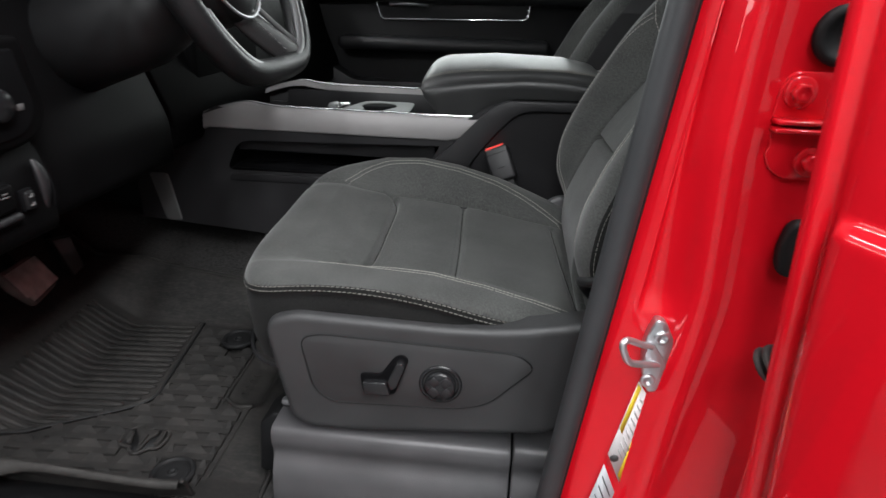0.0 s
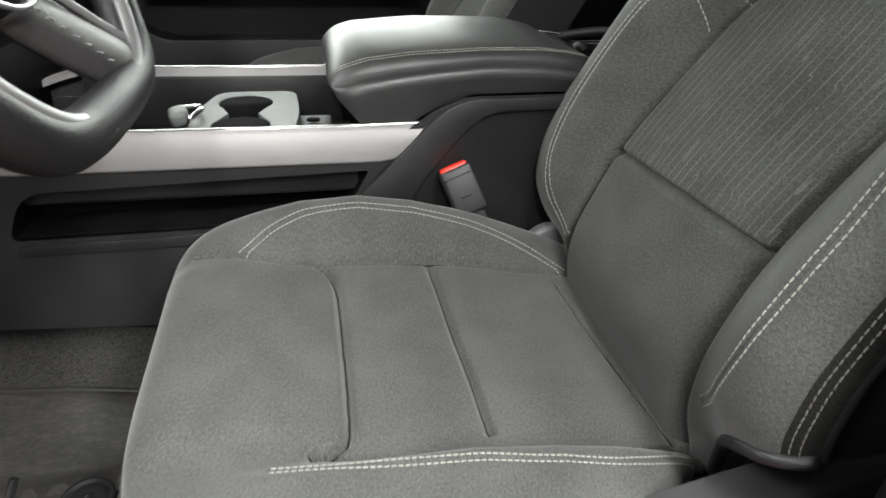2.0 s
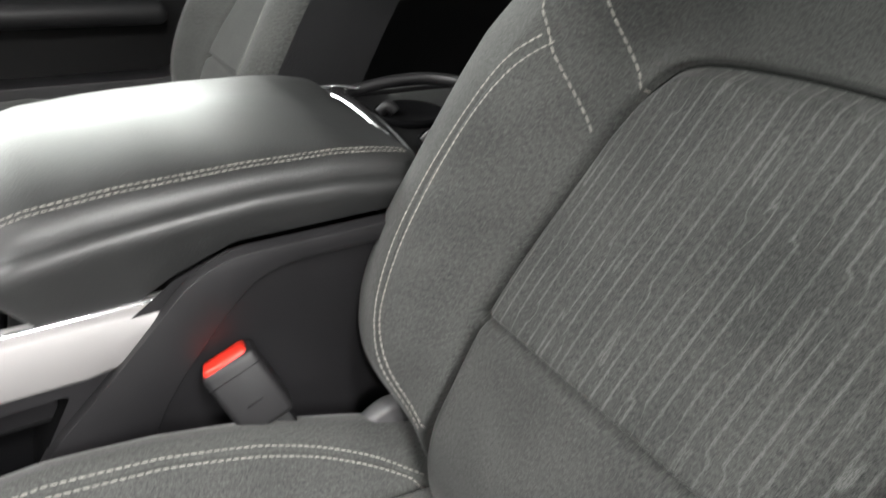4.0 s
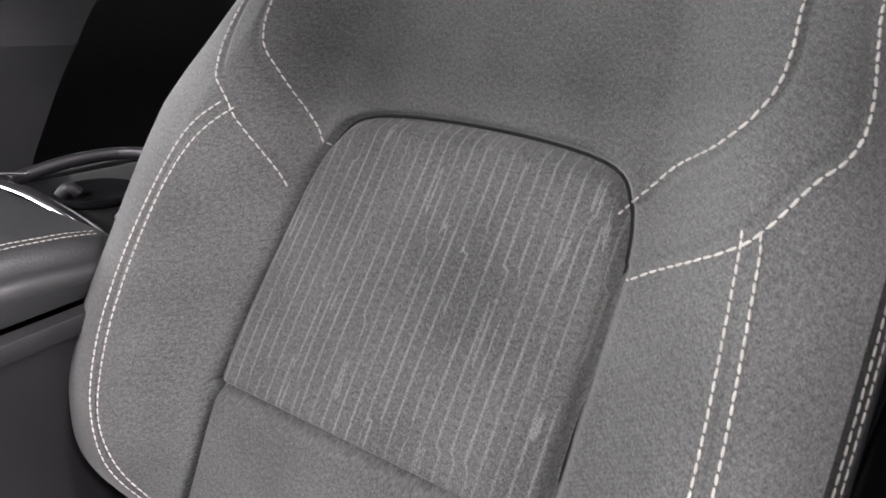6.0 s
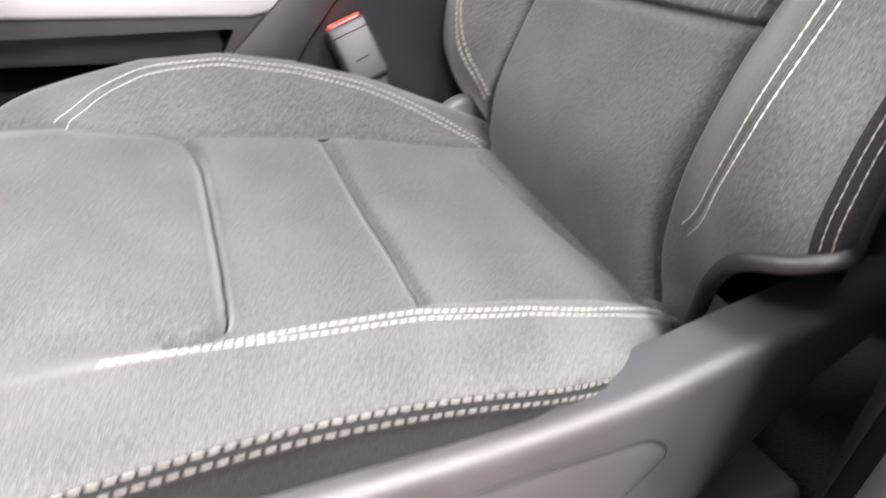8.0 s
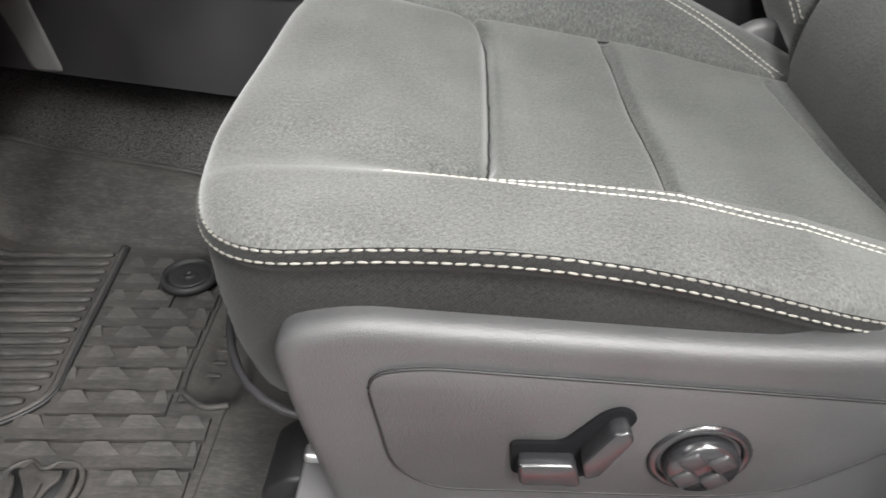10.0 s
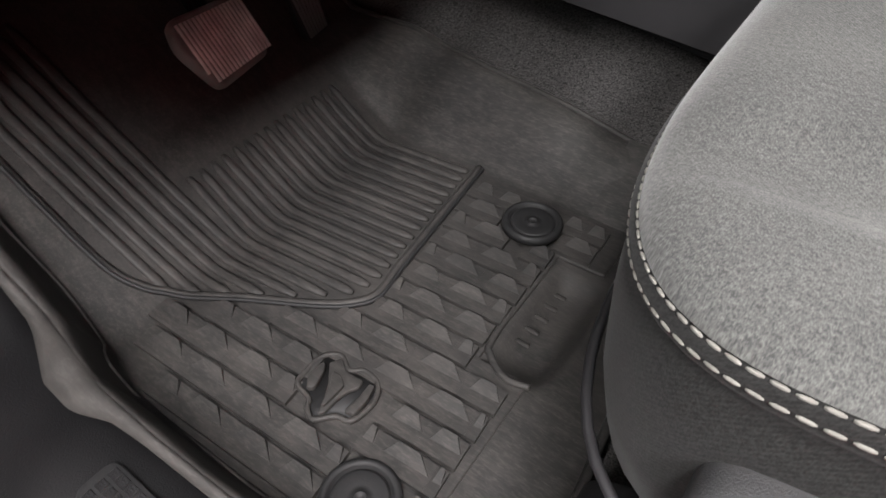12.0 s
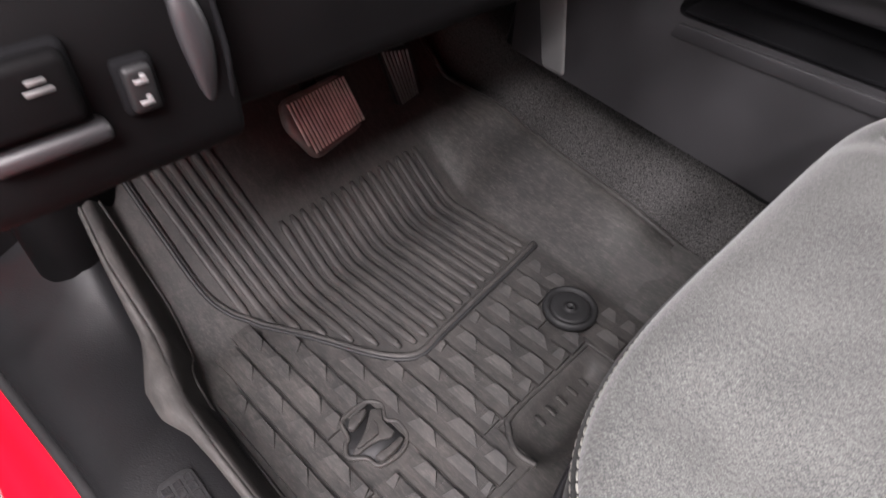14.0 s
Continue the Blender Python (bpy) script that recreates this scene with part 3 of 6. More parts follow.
def back_place(dy, z):
    """Front surface of the backrest from sideways distance and height."""
    a = np.abs(dy)
    xp, xb = np.interp(z, FINE_Z, FINE_P), np.interp(z, FINE_Z, FINE_B)
    rise = smooth01((a - 0.125) / 0.080)
    x = xp * (1 - rise) + xb * rise
    w = np.interp(z, [0.86, 0.93, 1.0, 1.30, 1.345, 1.40, 1.5, 1.6], [0.95, 0.985, 1.0, 0.995, 0.95, 0.91, 0.87, 0.80]) * (1 + (0.03 + 0.045 * np.exp(-((z - 1.08) / 0.11) ** 2)) * (dy > 0.21) * np.clip((dy - 0.21) / 0.04, 0, 1))
    e = np.clip((a / HALF - 0.82) / 0.18, 0, 1)
    x = x + 0.040 * (1 - np.sqrt(np.clip(1 - e ** 2, 0, 1)))
    pad = smooth01((0.136 - a) / 0.016) * smooth01((1.312 - z) / 0.014)
    x = x - 0.004 * pad - 0.004 * np.exp(-((z - 1.0) / 0.05) ** 2) * pad
    for path, depth, wide in BACK_SEAMS:
        x = x + depth * np.exp(-(near_line(dy, z, path) / wide) ** 2)
    return np.stack([x, YB + dy * w, z], -1)


FINE_Z = np.linspace(0.86, 1.60, 150)
def eased(zs, xs):
    p = np.interp(FINE_Z, zs, xs)
    k = np.exp(-np.linspace(-2, 2, 17) ** 2)
    return np.convolve(np.concatenate([np.full(8, p[0]), p, np.full(8, p[-1])]), k / k.sum(), "valid")
FINE_P, FINE_B = eased(PZS, PXS), eased(BZS, BXS)
PANEL = [(-0.142, 0.88), (-0.140, 0.96), (-0.136, 1.05), (-0.133, 1.15), (-0.130, 1.25)] + curve2([(-0.130, 1.25), (-0.121, 1.283), (-0.095, 1.303), (0.0, 1.309), (0.095, 1.303), (0.121, 1.283), (0.130, 1.25)], 6) + [(0.133, 1.15), (0.134, 1.05), (0.145, 0.96), (0.150, 0.88)]
CROSS = [(-0.134, 1.118), (0.134, 1.112)]
B_FAR = curve2([(0.149, 0.992), (0.181, 1.026), (0.201, 1.065), (0.209, 1.108), (0.212, 1.149), (0.212, 1.197), (0.207, 1.246), (0.198, 1.286), (0.185, 1.309)])
B_NEAR = curve2([(-0.164, 0.992), (-0.182, 1.02), (-0.196, 1.069), (-0.203, 1.12), (-0.206, 1.169), (-0.204, 1.22), (-0.199, 1.269), (-0.194, 1.308)])
S_FAR_LO = curve2([(0.136, 1.250), (0.154, 1.273), (0.173, 1.299), (0.187, 1.319), (0.208, 1.340), (0.223, 1.372), (0.232, 1.42), (0.236, 1.5)])
S_FAR_UP = curve2([(0.128, 1.275), (0.155, 1.307), (0.174, 1.332), (0.191, 1.354), (0.203, 1.385), (0.212, 1.44), (0.214, 1.5)])
S_NEAR_LO = curve2([(-0.131, 1.250), (-0.168, 1.283), (-0.194, 1.307), (-0.216, 1.332), (-0.231, 1.345), (-0.237, 1.362), (-0.237, 1.40), (-0.236, 1.5)])
S_NEAR_UP = curve2([(-0.120, 1.277), (-0.144, 1.307), (-0.172, 1.330), (-0.193, 1.352), (-0.204, 1.376), (-0.207, 1.42), (-0.209, 1.5)])
BACK_SEAMS = [(PANEL, 0.014, 0.0042), (CROSS, 0.011, 0.0042), (B_FAR, 0.0016, 0.0013), (B_NEAR, 0.0016, 0.0013), (S_FAR_LO, 0.0022, 0.0022), (S_FAR_UP, 0.0022, 0.0022), (S_NEAR_LO, 0.0022, 0.0022), (S_NEAR_UP, 0.0022, 0.0022)]
backrest = thing("backrest", "", "")
backrest.parent = seat
zs, ds = np.linspace(0.87, 1.6, 620), np.sin(np.linspace(-1, 1, 460) * 1.35) / math.sin(1.35) * HALF
D, Z = np.meshgrid(ds, zs, indexing="ij")
B = back_place(D, Z)
UVB = np.stack([D, Z], -1)
dc, zc = (D[:-1, :-1] + D[1:, 1:]) / 2, (Z[:-1, :-1] + Z[1:, 1:]) / 2
top = np.interp(np.abs(dc), [0, 0.095, 0.121, 0.131], [1.309, 1.303, 1.283, 1.25])
top = np.where(np.abs(dc) > 0.1305, np.where(zc < 1.245, 2.0, 0.0), top)
inside = (dc < np.interp(zc, [0.88, 0.96, 1.05, 1.15, 1.25], [0.150, 0.145, 0.134, 0.133, 0.130])) & (dc > -np.interp(zc, [0.88, 0.96, 1.05, 1.15, 1.25], [0.142, 0.140, 0.136, 0.133, 0.130])) & (zc < top)
cross = np.interp(dc, [-0.134, 0.134], [1.118, 1.112])
# the near bolster ends above the side shield, in a black rolled hem
HEM = [(-0.165, 0.89), (-0.172, 0.925), (-0.183, 0.955), (-0.205, 0.986), (-0.224, 1.003), (-0.244, 1.012), (-0.2598, 1.021)]
above = ~((dc < -0.165) & (zc < np.interp(-dc, [-a for a, b in HEM], [b for a, b in HEM])))
for name, keep, material, label in (
    ("edge_border", (dc < -0.2500) & above, CLOTH_BLACK, "black twill edge border"),
    ("insert_upper", inside & (zc >= cross), CLOTH_STRIPED, "charcoal cloth insert with pale wavering stripes"),
    ("insert_lower", inside & (zc < cross), CLOTH, "plain charcoal cloth lower insert"),
    ("bolster", ~inside & (zc < 1.30) & (dc < 0) & (dc >= -0.2500) & above, CLOTH, "thick side bolster in charcoal cloth"),
    ("bolster", ~inside & (zc < 1.30) & (dc >= 0), CLOTH, "thick side bolster in charcoal cloth"),
    ("shoulder", ~inside & (zc >= 1.30) & (dc >= -0.2500), CLOTH, "plain charcoal cloth shoulder panel"),
):
    link(name, sheet_mesh(name, B, UVB, keep), material, backrest, label)


back_at = back_place
# dark cords put the shade of the panel seams into colour
for path in (PANEL, CROSS):
    part("seam", seam_shade_cord(back_place, path, 0.0013, (-0.0004, 0, 0)), CLOTH_BLACK, backrest, "dark cord for the shade in a sewn seam")
hem = curve2(HEM, 8)
part("hem", tube([tuple(p) for p in back_place(np.array([a for a, b in hem]), np.array([b for a, b in hem]))], 0.0065, 10), VINYL, backrest, "black rolled hem under the bolster")


STITCH_OUT = Vector((-1, -0.2, 0.3))
for path in (B_FAR, B_NEAR):
    for d in (-0.0045, 0.0045):
        part("stitching", stitches(back_at, shifted(path, d), 0.0062, 0.0052, 0.00068), THREAD_PALE, backrest, "pale double stitching")
for path, d in ((S_FAR_LO, -0.004), (S_FAR_UP, 0.004), (S_NEAR_LO, 0.004), (S_NEAR_UP, -0.004)):
    part("stitching", stitches(back_at, shifted(path, d), 0.0072, 0.0058, 0.0008), THREAD_PALE, backrest, "pale stitching")

# side panels and back shell
for side in (-1, 1):
    rows = []
    for back, inn in ((0.0, 0.0), (0.004, -0.003), (0.010, -0.0005), (0.014, 0.002), (0.03, -0.002), (0.07, 0.0), (0.12, 0.012), (0.15, 0.04)):
        zq = zs if side > 0 else np.linspace(1.018, 1.6, 300)
        P = back_place(np.full(zq.shape, side * HALF), zq)
        P[:, 0] += back * np.interp(zq, [0.87, 0.95, 1.3, 1.6], [1.0, 1.0, 1.0, 0.8])
        P[:, 1] -= side * inn
        rows.append(P)
    side_panel = link("side_panel", sheet_mesh("side_panel", np.array(rows)), VINYL, backrest, "black leather-grain side panel")
STITCH_OUT = Vector((-1, -0.3, 0))
for a in (-0.2532, -0.2566):
    part("stitching", stitches(back_at, [(a, b) for b in np.linspace(1.024, 1.34, 60)], 0.0064, 0.0055), THREAD, backrest, "pale double stitching")
shell = []
for k in np.linspace(-1, 1, 24):
    P = back_place(np.full(zs.shape, k * (HALF - 0.03)), zs)
    P[:, 0] = np.interp(zs, FINE_Z, FINE_P) + 0.085 + 0.03 * (1 - k * k)
    shell.append(P)
link("back_shell", sheet_mesh("back_shell", np.array(shell)[:, ::4]), PLASTIC_DARK, backrest)
hr = box(0.655, YB, 1.70, 0.10, 0.27, 0.18, 0.045, 5, (0, 18, 0))
part("headrest", hr, CLOTH, seat, "charcoal cloth headrest")
for s in (-0.07, 0.07):
    part("headrest_post", tube([(0.615, YB + s, 1.56), (0.645, YB + s, 1.68)], 0.006), CHROME, seat)

# plastic side shield with its switches
shield = thing("side_shield", "", "")
shield.parent = seat
outline = rounded([(-0.112, 0.918), (-0.070, 0.934), (0.146, 0.930), (0.235, 0.936), (0.322, 0.956), (0.45, 0.979), (0.62, 1.010), (0.62, 0.985), (0.40, 0.925), (0.290, 0.776), (0.0, 0.748), (-0.062, 0.748), (-0.084, 0.766), (-0.104, 0.86)], [0.03, 0.05, 0.1, 0.1, 0.1, 0.1, 0.0, 0.0, 0.08, 0.03, 0.1, 0.03, 0.04, 0.05])
bm = prism(outline, "y", 0.762, 0.802, 0.0)
front = [f for f in bm.faces if abs(f.calc_center_median().y - 0.762) < 1e-4]
es = list({e for f in front for e in f.edges})
bmesh.ops.bevel(bm, geom=es, offset=0.020, segments=6, profile=0.6, affect="EDGES", clamp_overlap=True)
sharp(bm, 50)
part("shield_body", bm, SHIELD, shield, "charcoal grained plastic seat side shield")
inset = rounded([(-0.060, 0.900), (-0.03, 0.908), (0.235, 0.902), (0.256, 0.884), (0.195, 0.818), (0.15, 0.808), (-0.02, 0.800), (-0.045, 0.82)], [0.02, 0.02, 0.012, 0.012, 0.04, 0.05, 0.03, 0.04])
part("inset_panel", prism(inset, "y", 0.7595, 0.765, 0.0012, 2), SHIELD, shield, "flat inset panel")
part("inset_groove", tube([(a, 0.7602, b) for a, b in inset], 0.0011, 6, True), PLASTIC_DARK, shield)
well = rounded([(0.022, 0.854), (0.052, 0.856), (0.070, 0.884), (0.080, 0.889), (0.090, 0.882), (0.070, 0.824), (0.026, 0.824)], 0.006)
# thin near-black plate standing in for the shade of a recess
part("switch_well", prism(well, "y", 0.757, 0.762, 0.001), VOID, shield, "near-black plate for the switch recess's shade")
sw = rounded([(0.027, 0.846), (0.060, 0.848), (0.066, 0.828), (0.030, 0.827)], 0.004)
part("seat_switch", prism(sw, "y", 0.7475, 0.760, 0.002, 3), GLOSS_BLACK, shield, "black seat slide switch")
sw2 = rounded([(0.062, 0.852), (0.074, 0.880), (0.082, 0.883), (0.086, 0.876), (0.074, 0.842), (0.066, 0.838)], 0.003)
part("recline_switch", prism(sw2, "y", 0.746, 0.760, 0.002, 3), GLOSS_BLACK, shield, "black recline switch")
part("knob_ring", lathe([(0.0295, 0.0), (0.0295, 0.003), (0.026, 0.005), (0.0235, 0.003), (0.0235, 0.0)], (0.1325, 0.7615, 0.847), (0, -1, 0)), GLOSS_BLACK, shield)
knob = part("lumbar_knob", lathe([(0.0215, 0.0), (0.0215, 0.008), (0.019, 0.0105), (0.006, 0.0095), (0.0, 0.0092)], (0.1325, 0.7605, 0.847), (0, -1, 0)), GLOSS_BLACK, shield, "round four-way lumbar knob")
for k in range(4):
    a = math.radians(45 + 90 * k)
    q = box(0, 0, 0, 0.013, 0.004, 0.013, 0.0018, 2, (0, math.degrees(a), 0))
    bmesh.ops.translate(q, vec=(0.1325 + 0.0115 * math.cos(a), 0.7505, 0.847 + 0.0115 * math.sin(a)), verts=q.verts)
    part("knob_pad", q, PLASTIC, knob)

# seat base: rail and plastic cover
rail = part("seat_rail", box(0.12, 0.84, 0.765, 0.42, 0.05, 0.035, 0.004), PLASTIC_DARK, seat, "black seat rail")
part("seat_rail", box(0.10, 1.19, 0.765, 0.46, 0.05, 0.035, 0.004), PLASTIC_DARK, seat, "black seat rail")
cover = [(0.765, 0.738), (0.762, 0.715), (0.770, 0.69), (0.757, 0.665), (0.752, 0.63), (0.752, 0.585), (0.87, 0.585), (0.87, 0.738)]
part("base_cover", prism(rounded(cover, 0.012), "x", -0.118, 0.235, 0.003), COVER, seat, "grey plastic rail cover")
part("base_cover", prism(rounded([(a + 0.003, b + 0.004) for a, b in cover], 0.012), "x", 0.238, 0.46, 0.003), COVER, seat, "grey plastic rail cover")
part("skirt_rim", tube([(float(a), float(b), 0.836) for a, b in [edge_point(math.cos(q), math.sin(q)) for q in np.linspace(math.radians(120), math.radians(245), 60)]], 0.003, 6), PLASTIC, seat)
part("rail_cap", prism(rounded([(-0.158, 0.62), (-0.150, 0.715), (-0.128, 0.735), (-0.112, 0.735), (-0.112, 0.62)], 0.008), "y", 0.800, 0.86, 0.004), PLASTIC_DARK, seat, "black rail end cap")
part("rail_bolt", box(-0.104, 0.812, 0.752, 0.022, 0.012, 0.010, 0.003, 3), STEEL, seat, "steel rail bolt")
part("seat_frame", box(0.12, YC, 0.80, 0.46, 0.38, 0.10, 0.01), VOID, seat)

hinge_cover = rounded([(0.266, 0.948), (0.284, 0.970), (0.304, 0.980), (0.345, 0.975), (0.345, 0.90), (0.278, 0.90)], 0.012)
part("recliner_cover", prism(hinge_cover, "y", 1.205, 1.226, 0.007, 3), COVER, seat, "grey plastic recliner cover")

# ---- seat belt buckle ----
buckle = thing("seat_belt_buckle", "black seat belt buckle with red release button on a short stalk", "buckle")
BM = Matrix.Translation((0.187, 1.238, 1.028)) @ pose(0, 0, 0, 0, -23, 0) @ pose(0, 0, 0, -20, 0, 0)
def at_buckle(bm):
    bmesh.ops.transform(bm, matrix=BM, verts=bm.verts)
    return bm
part("buckle_body", at_buckle(box(0, 0.002, 0, 0.047, 0.034, 0.068, 0.006, 3)), PLASTIC, buckle, "black plastic buckle body")
part("release_button", at_buckle(box(-0.001, 0.000, 0.0325, 0.038, 0.025, 0.009, 0.003, 2)), BUTTON, buckle, "red release button")
part("press_mark", at_buckle(box(0.0, -0.0152, -0.008, 0.014, 0.0008, 0.002, 0.0002, 1)), PLASTIC_DARK, buckle)
part("buckle_seam", at_buckle(box(0.0, -0.0148, 0.021, 0.0474, 0.001, 0.001, 0.0)), PLASTIC_DARK, buckle)
part("stalk", at_buckle(box(0.004, 0, -0.07, 0.026, 0.012, 0.09, 0.003)), PLASTIC_DARK, buckle)

# ---- centre console ----
console = thing("centre_console", "charcoal plastic centre console with silver trim and side pocket", "console")
CY = 1.268
side = [(-0.60, 0.855), (-0.60, 1.00), (-0.40, 1.108), (-0.345, 1.100), (0.105, 1.098), (0.150, 1.130), (0.190, 1.146), (0.62, 1.150), (0.62, 0.60), (0.0, 0.60), (-0.05, 0.815)]
pocket = rounded([(-0.362, 1.039), (0.063, 1.050), (0.022, 0.978), (-0.390, 0.975)], [0.03, 0.006, 0.01, 0.016])
bm = bmesh.new()
outer = [bm.verts.new((a, CY, b)) for a, b in side]
hole = [bm.verts.new((a, CY, b)) for a, b in pocket]
eo = [bm.edges.new((outer[i], outer[(i + 1) % len(outer)])) for i in range(len(outer))]
eh = [bm.edges.new((hole[i], hole[(i + 1) % len(hole)])) for i in range(len(hole))]
bmesh.ops.triangle_fill(bm, use_beauty=True, use_dissolve=False, edges=eo + eh)
part("side_wall", bm, PLASTIC, console, "charcoal side wall with open pocket", smooth=False)
bm = bmesh.new()
hole = [bm.verts.new((a, CY, b)) for a, b in pocket]
deep = [bm.verts.new((a, CY + 0.07, b)) for a, b in pocket]
for i in range(len(hole)):
    bm.faces.new((hole[i], hole[(i + 1) % len(hole)], deep[(i + 1) % len(hole)], deep[i]))
bm.faces.new(deep)
# the pocket's inner shade is put into its lining and floor colour
part("pocket_lining", bm, VOID, console, "pocket lining coloured near-black for shade", smooth=False)
part("pocket_floor", box(-0.17, CY + 0.035, 0.9795, 0.42, 0.066, 0.003, 0.0005), VOID, console, "pocket floor coloured near-black for shade")
part("pocket_ledge", prism(rounded([(-0.38, 0.969), (0.018, 0.972), (0.010, 0.957), (-0.386, 0.954)], 0.005), "y", CY - 0.004, CY + 0.004, 0.003, 3), PLASTIC, console, "rounded ledge under the pocket")
part("access_cover", prism(rounded([(-0.482, 0.945), (-0.448, 0.945), (-0.448, 0.905), (-0.482, 0.905)], 0.006), "y", CY + 0.005, CY + 0.012, 0.002), PLASTIC_DARK, console, "small square access cover")
part("far_wall", prism(side, "y", CY + 0.355, CY + 0.365, 0.002), PLASTIC, console)
part("rear_wall", box(0.625, CY + 0.18, 0.87, 0.02, 0.36, 0.56, 0.004), PLASTIC_DARK, console)
# raised side cover beside the buckle
cov = rounded([(-0.010, 0.90), (0.030, 1.00), (0.105, 1.074), (0.128, 1.098), (0.158, 1.130), (0.192, 1.146), (0.62, 1.150), (0.62, 0.70), (-0.03, 0.70)], [0.02, 0.03, 0.03, 0.02, 0.03, 0.05, 0, 0, 0.02])
dim = rounded([(0.085, 0.93), (0.126, 1.024), (0.180, 1.092), (0.211, 1.122), (0.240, 1.130), (0.60, 1.134), (0.60, 0.75), (0.085, 0.75)], [0.02, 0.03, 0.03, 0.02, 0.03, 0, 0, 0])


def framed_panel(outer, inner, front, back, deep, slope=0.94):
    """A raised border round a sunken field, as one shell: outlines are (x, z)."""
    bm = bmesh.new()
    o = [bm.verts.new((a, front, b)) for a, b in outer]
    i = [bm.verts.new((a, front, b)) for a, b in inner]
    rim = [bm.edges.new((v[k], v[(k + 1) % len(v)])) for v in (o, i) for k in range(len(v))]
    bmesh.ops.triangle_fill(bm, use_beauty=True, use_dissolve=False, edges=rim)
    cx, cz = sum(a for a, b in inner) / len(inner), sum(b for a, b in inner) / len(inner)
    d = [bm.verts.new((cx + (a - cx) * slope, deep, cz + (b - cz) * slope)) for a, b in inner]
    w = [bm.verts.new((a, back, b)) for a, b in outer]
    for ring, far in ((i, d), (o, w)):
        for k in range(len(ring)):
            bm.faces.new((ring[k], ring[(k + 1) % len(ring)], far[(k + 1) % len(ring)], far[k]))
    bm.faces.new(d)
    return bm


bm = framed_panel(cov, dim, CY - 0.012, CY + 0.003, CY - 0.002)
bmesh.ops.recalc_face_normals(bm, faces=bm.faces)
bevel(bm, 0.0022, 2, 30)
sharp(bm, 40)
part("side_cover", bm, PLASTIC, console, "charcoal side cover with a sunken field")
# silver trim, near and far
for yy, s in ((CY, 1), (CY + 0.36, -1)):
    tr = spline([(-0.50, 0, 1.062), (-0.42, 0, 1.098), (-0.345, 0, 1.117), (-0.29, 0, 1.112), (-0.23, 0, 1.109), (0.02, 0, 1.108), (0.15, 0, 1.110)], 6)
    bm = bmesh.new()
    rows = []
    for p in tr:
        low = np.interp(p.x, [-0.50, -0.42, 0.095, 0.15], [1.035, 1.066, 1.064, 1.108])
        prof = [(0.030, p.z - 0.010), (0.022, p.z), (0.006, p.z + 0.0005), (0.002, p.z - 0.002), (0.0, p.z - 0.004), (-0.003, (p.z + low) / 2), (-0.005, low + 0.002), (-0.003, low - 0.002), (0.006, low - 0.004)]
        rows.append([bm.verts.new((p.x, yy + s * a, b)) for a, b in prof])
    for A, Bq in zip(rows, rows[1:]):
        for j in range(len(A) - 1):
            bm.faces.new((A[j], A[j + 1], Bq[j + 1], Bq[j]))
    part("silver_trim", bm, TRIM, console, "satin silver console trim")
    part("trim_edge", tube([(p.x, yy + s * 0.010, p.z + 0.001) for p in tr], 0.0022, 8), CHROME, console, "bright top edge")
# top deck with cup holders
deck = bmesh.new()
outer = [deck.verts.new(p) for p in ((-0.50, CY + 0.02, 1.010), (-0.35, CY + 0.02, 1.015), (0.06, CY + 0.02, 1.015), (0.06, CY + 0.345, 1.015), (-0.35, CY + 0.345, 1.015), (-0.50, CY + 0.345, 1.010))]
deck.faces.new(outer)
part("deck", deck, PLASTIC_DARK, console, "black inner tray", smooth=False)
part("tray_wall", box(-0.16, CY + 0.335, 1.056, 0.42, 0.012, 0.084, 0.003), PLASTIC, console)
part("tray_wall", box(-0.16, CY + 0.024, 1.050, 0.42, 0.006, 0.07, 0.003), PLASTIC, console)
CUPS = (CY + 0.094, CY + 0.204)
for cy in CUPS:
    # shallow well; the shade of its depth is in the near-black colour
    part("cup_well", lathe([(0.0400, 0.071), (0.0375, 0.002), (0.0, 0.001)], (-0.105, cy, 1.016), sides=40), VOID, console, "cup well coloured near-black for shade")
    part("cup_finger", box(-0.105, cy + 0.030, 1.070, 0.012, 0.012, 0.014, 0.004, 2), PLASTIC_DARK, console, "sprung black cup finger")
# grey cup holder surround: a rounded plate with two round openings and a neck between
ins = rounded([(-0.170, CY + 0.030), (-0.035, CY + 0.030), (-0.024, CY + 0.150), (-0.030, CY + 0.270), (-0.150, CY + 0.268), (-0.178, CY + 0.150)], 0.028)
bm = bmesh.new()
o = [bm.verts.new((a, b, 1.088)) for a, b in ins]
ee = [bm.edges.new((o[i], o[(i + 1) % len(o)])) for i in range(len(o))]
loop = []
for c, a0, a1 in ((CUPS[1], -35, 215), (CUPS[0], 145, 395)):
    for k in range(31):
        a = radians(a0 + (a1 - a0) * k / 30)
        loop.append(bm.verts.new((-0.105 + 0.040 * math.cos(a), c + 0.040 * math.sin(a), 1.088)))
    end = -1 if c == CUPS[1] else 1
    loop.append(bm.verts.new((-0.105 + end * 0.021, CY + 0.149, 1.088)))
he = [bm.edges.new((loop[i], loop[(i + 1) % len(loop)])) for i in range(len(loop))]
bmesh.ops.triangle_fill(bm, use_beauty=True, use_dissolve=False, edges=ee + he)
ext = bmesh.ops.extrude_face_region(bm, geom=bm.faces[:])
bmesh.ops.translate(bm, vec=(0, 0, -0.020), verts=[g for g in ext["geom"] if isinstance(g, bmesh.types.BMVert)])
bmesh.ops.recalc_face_normals(bm, faces=bm.faces)
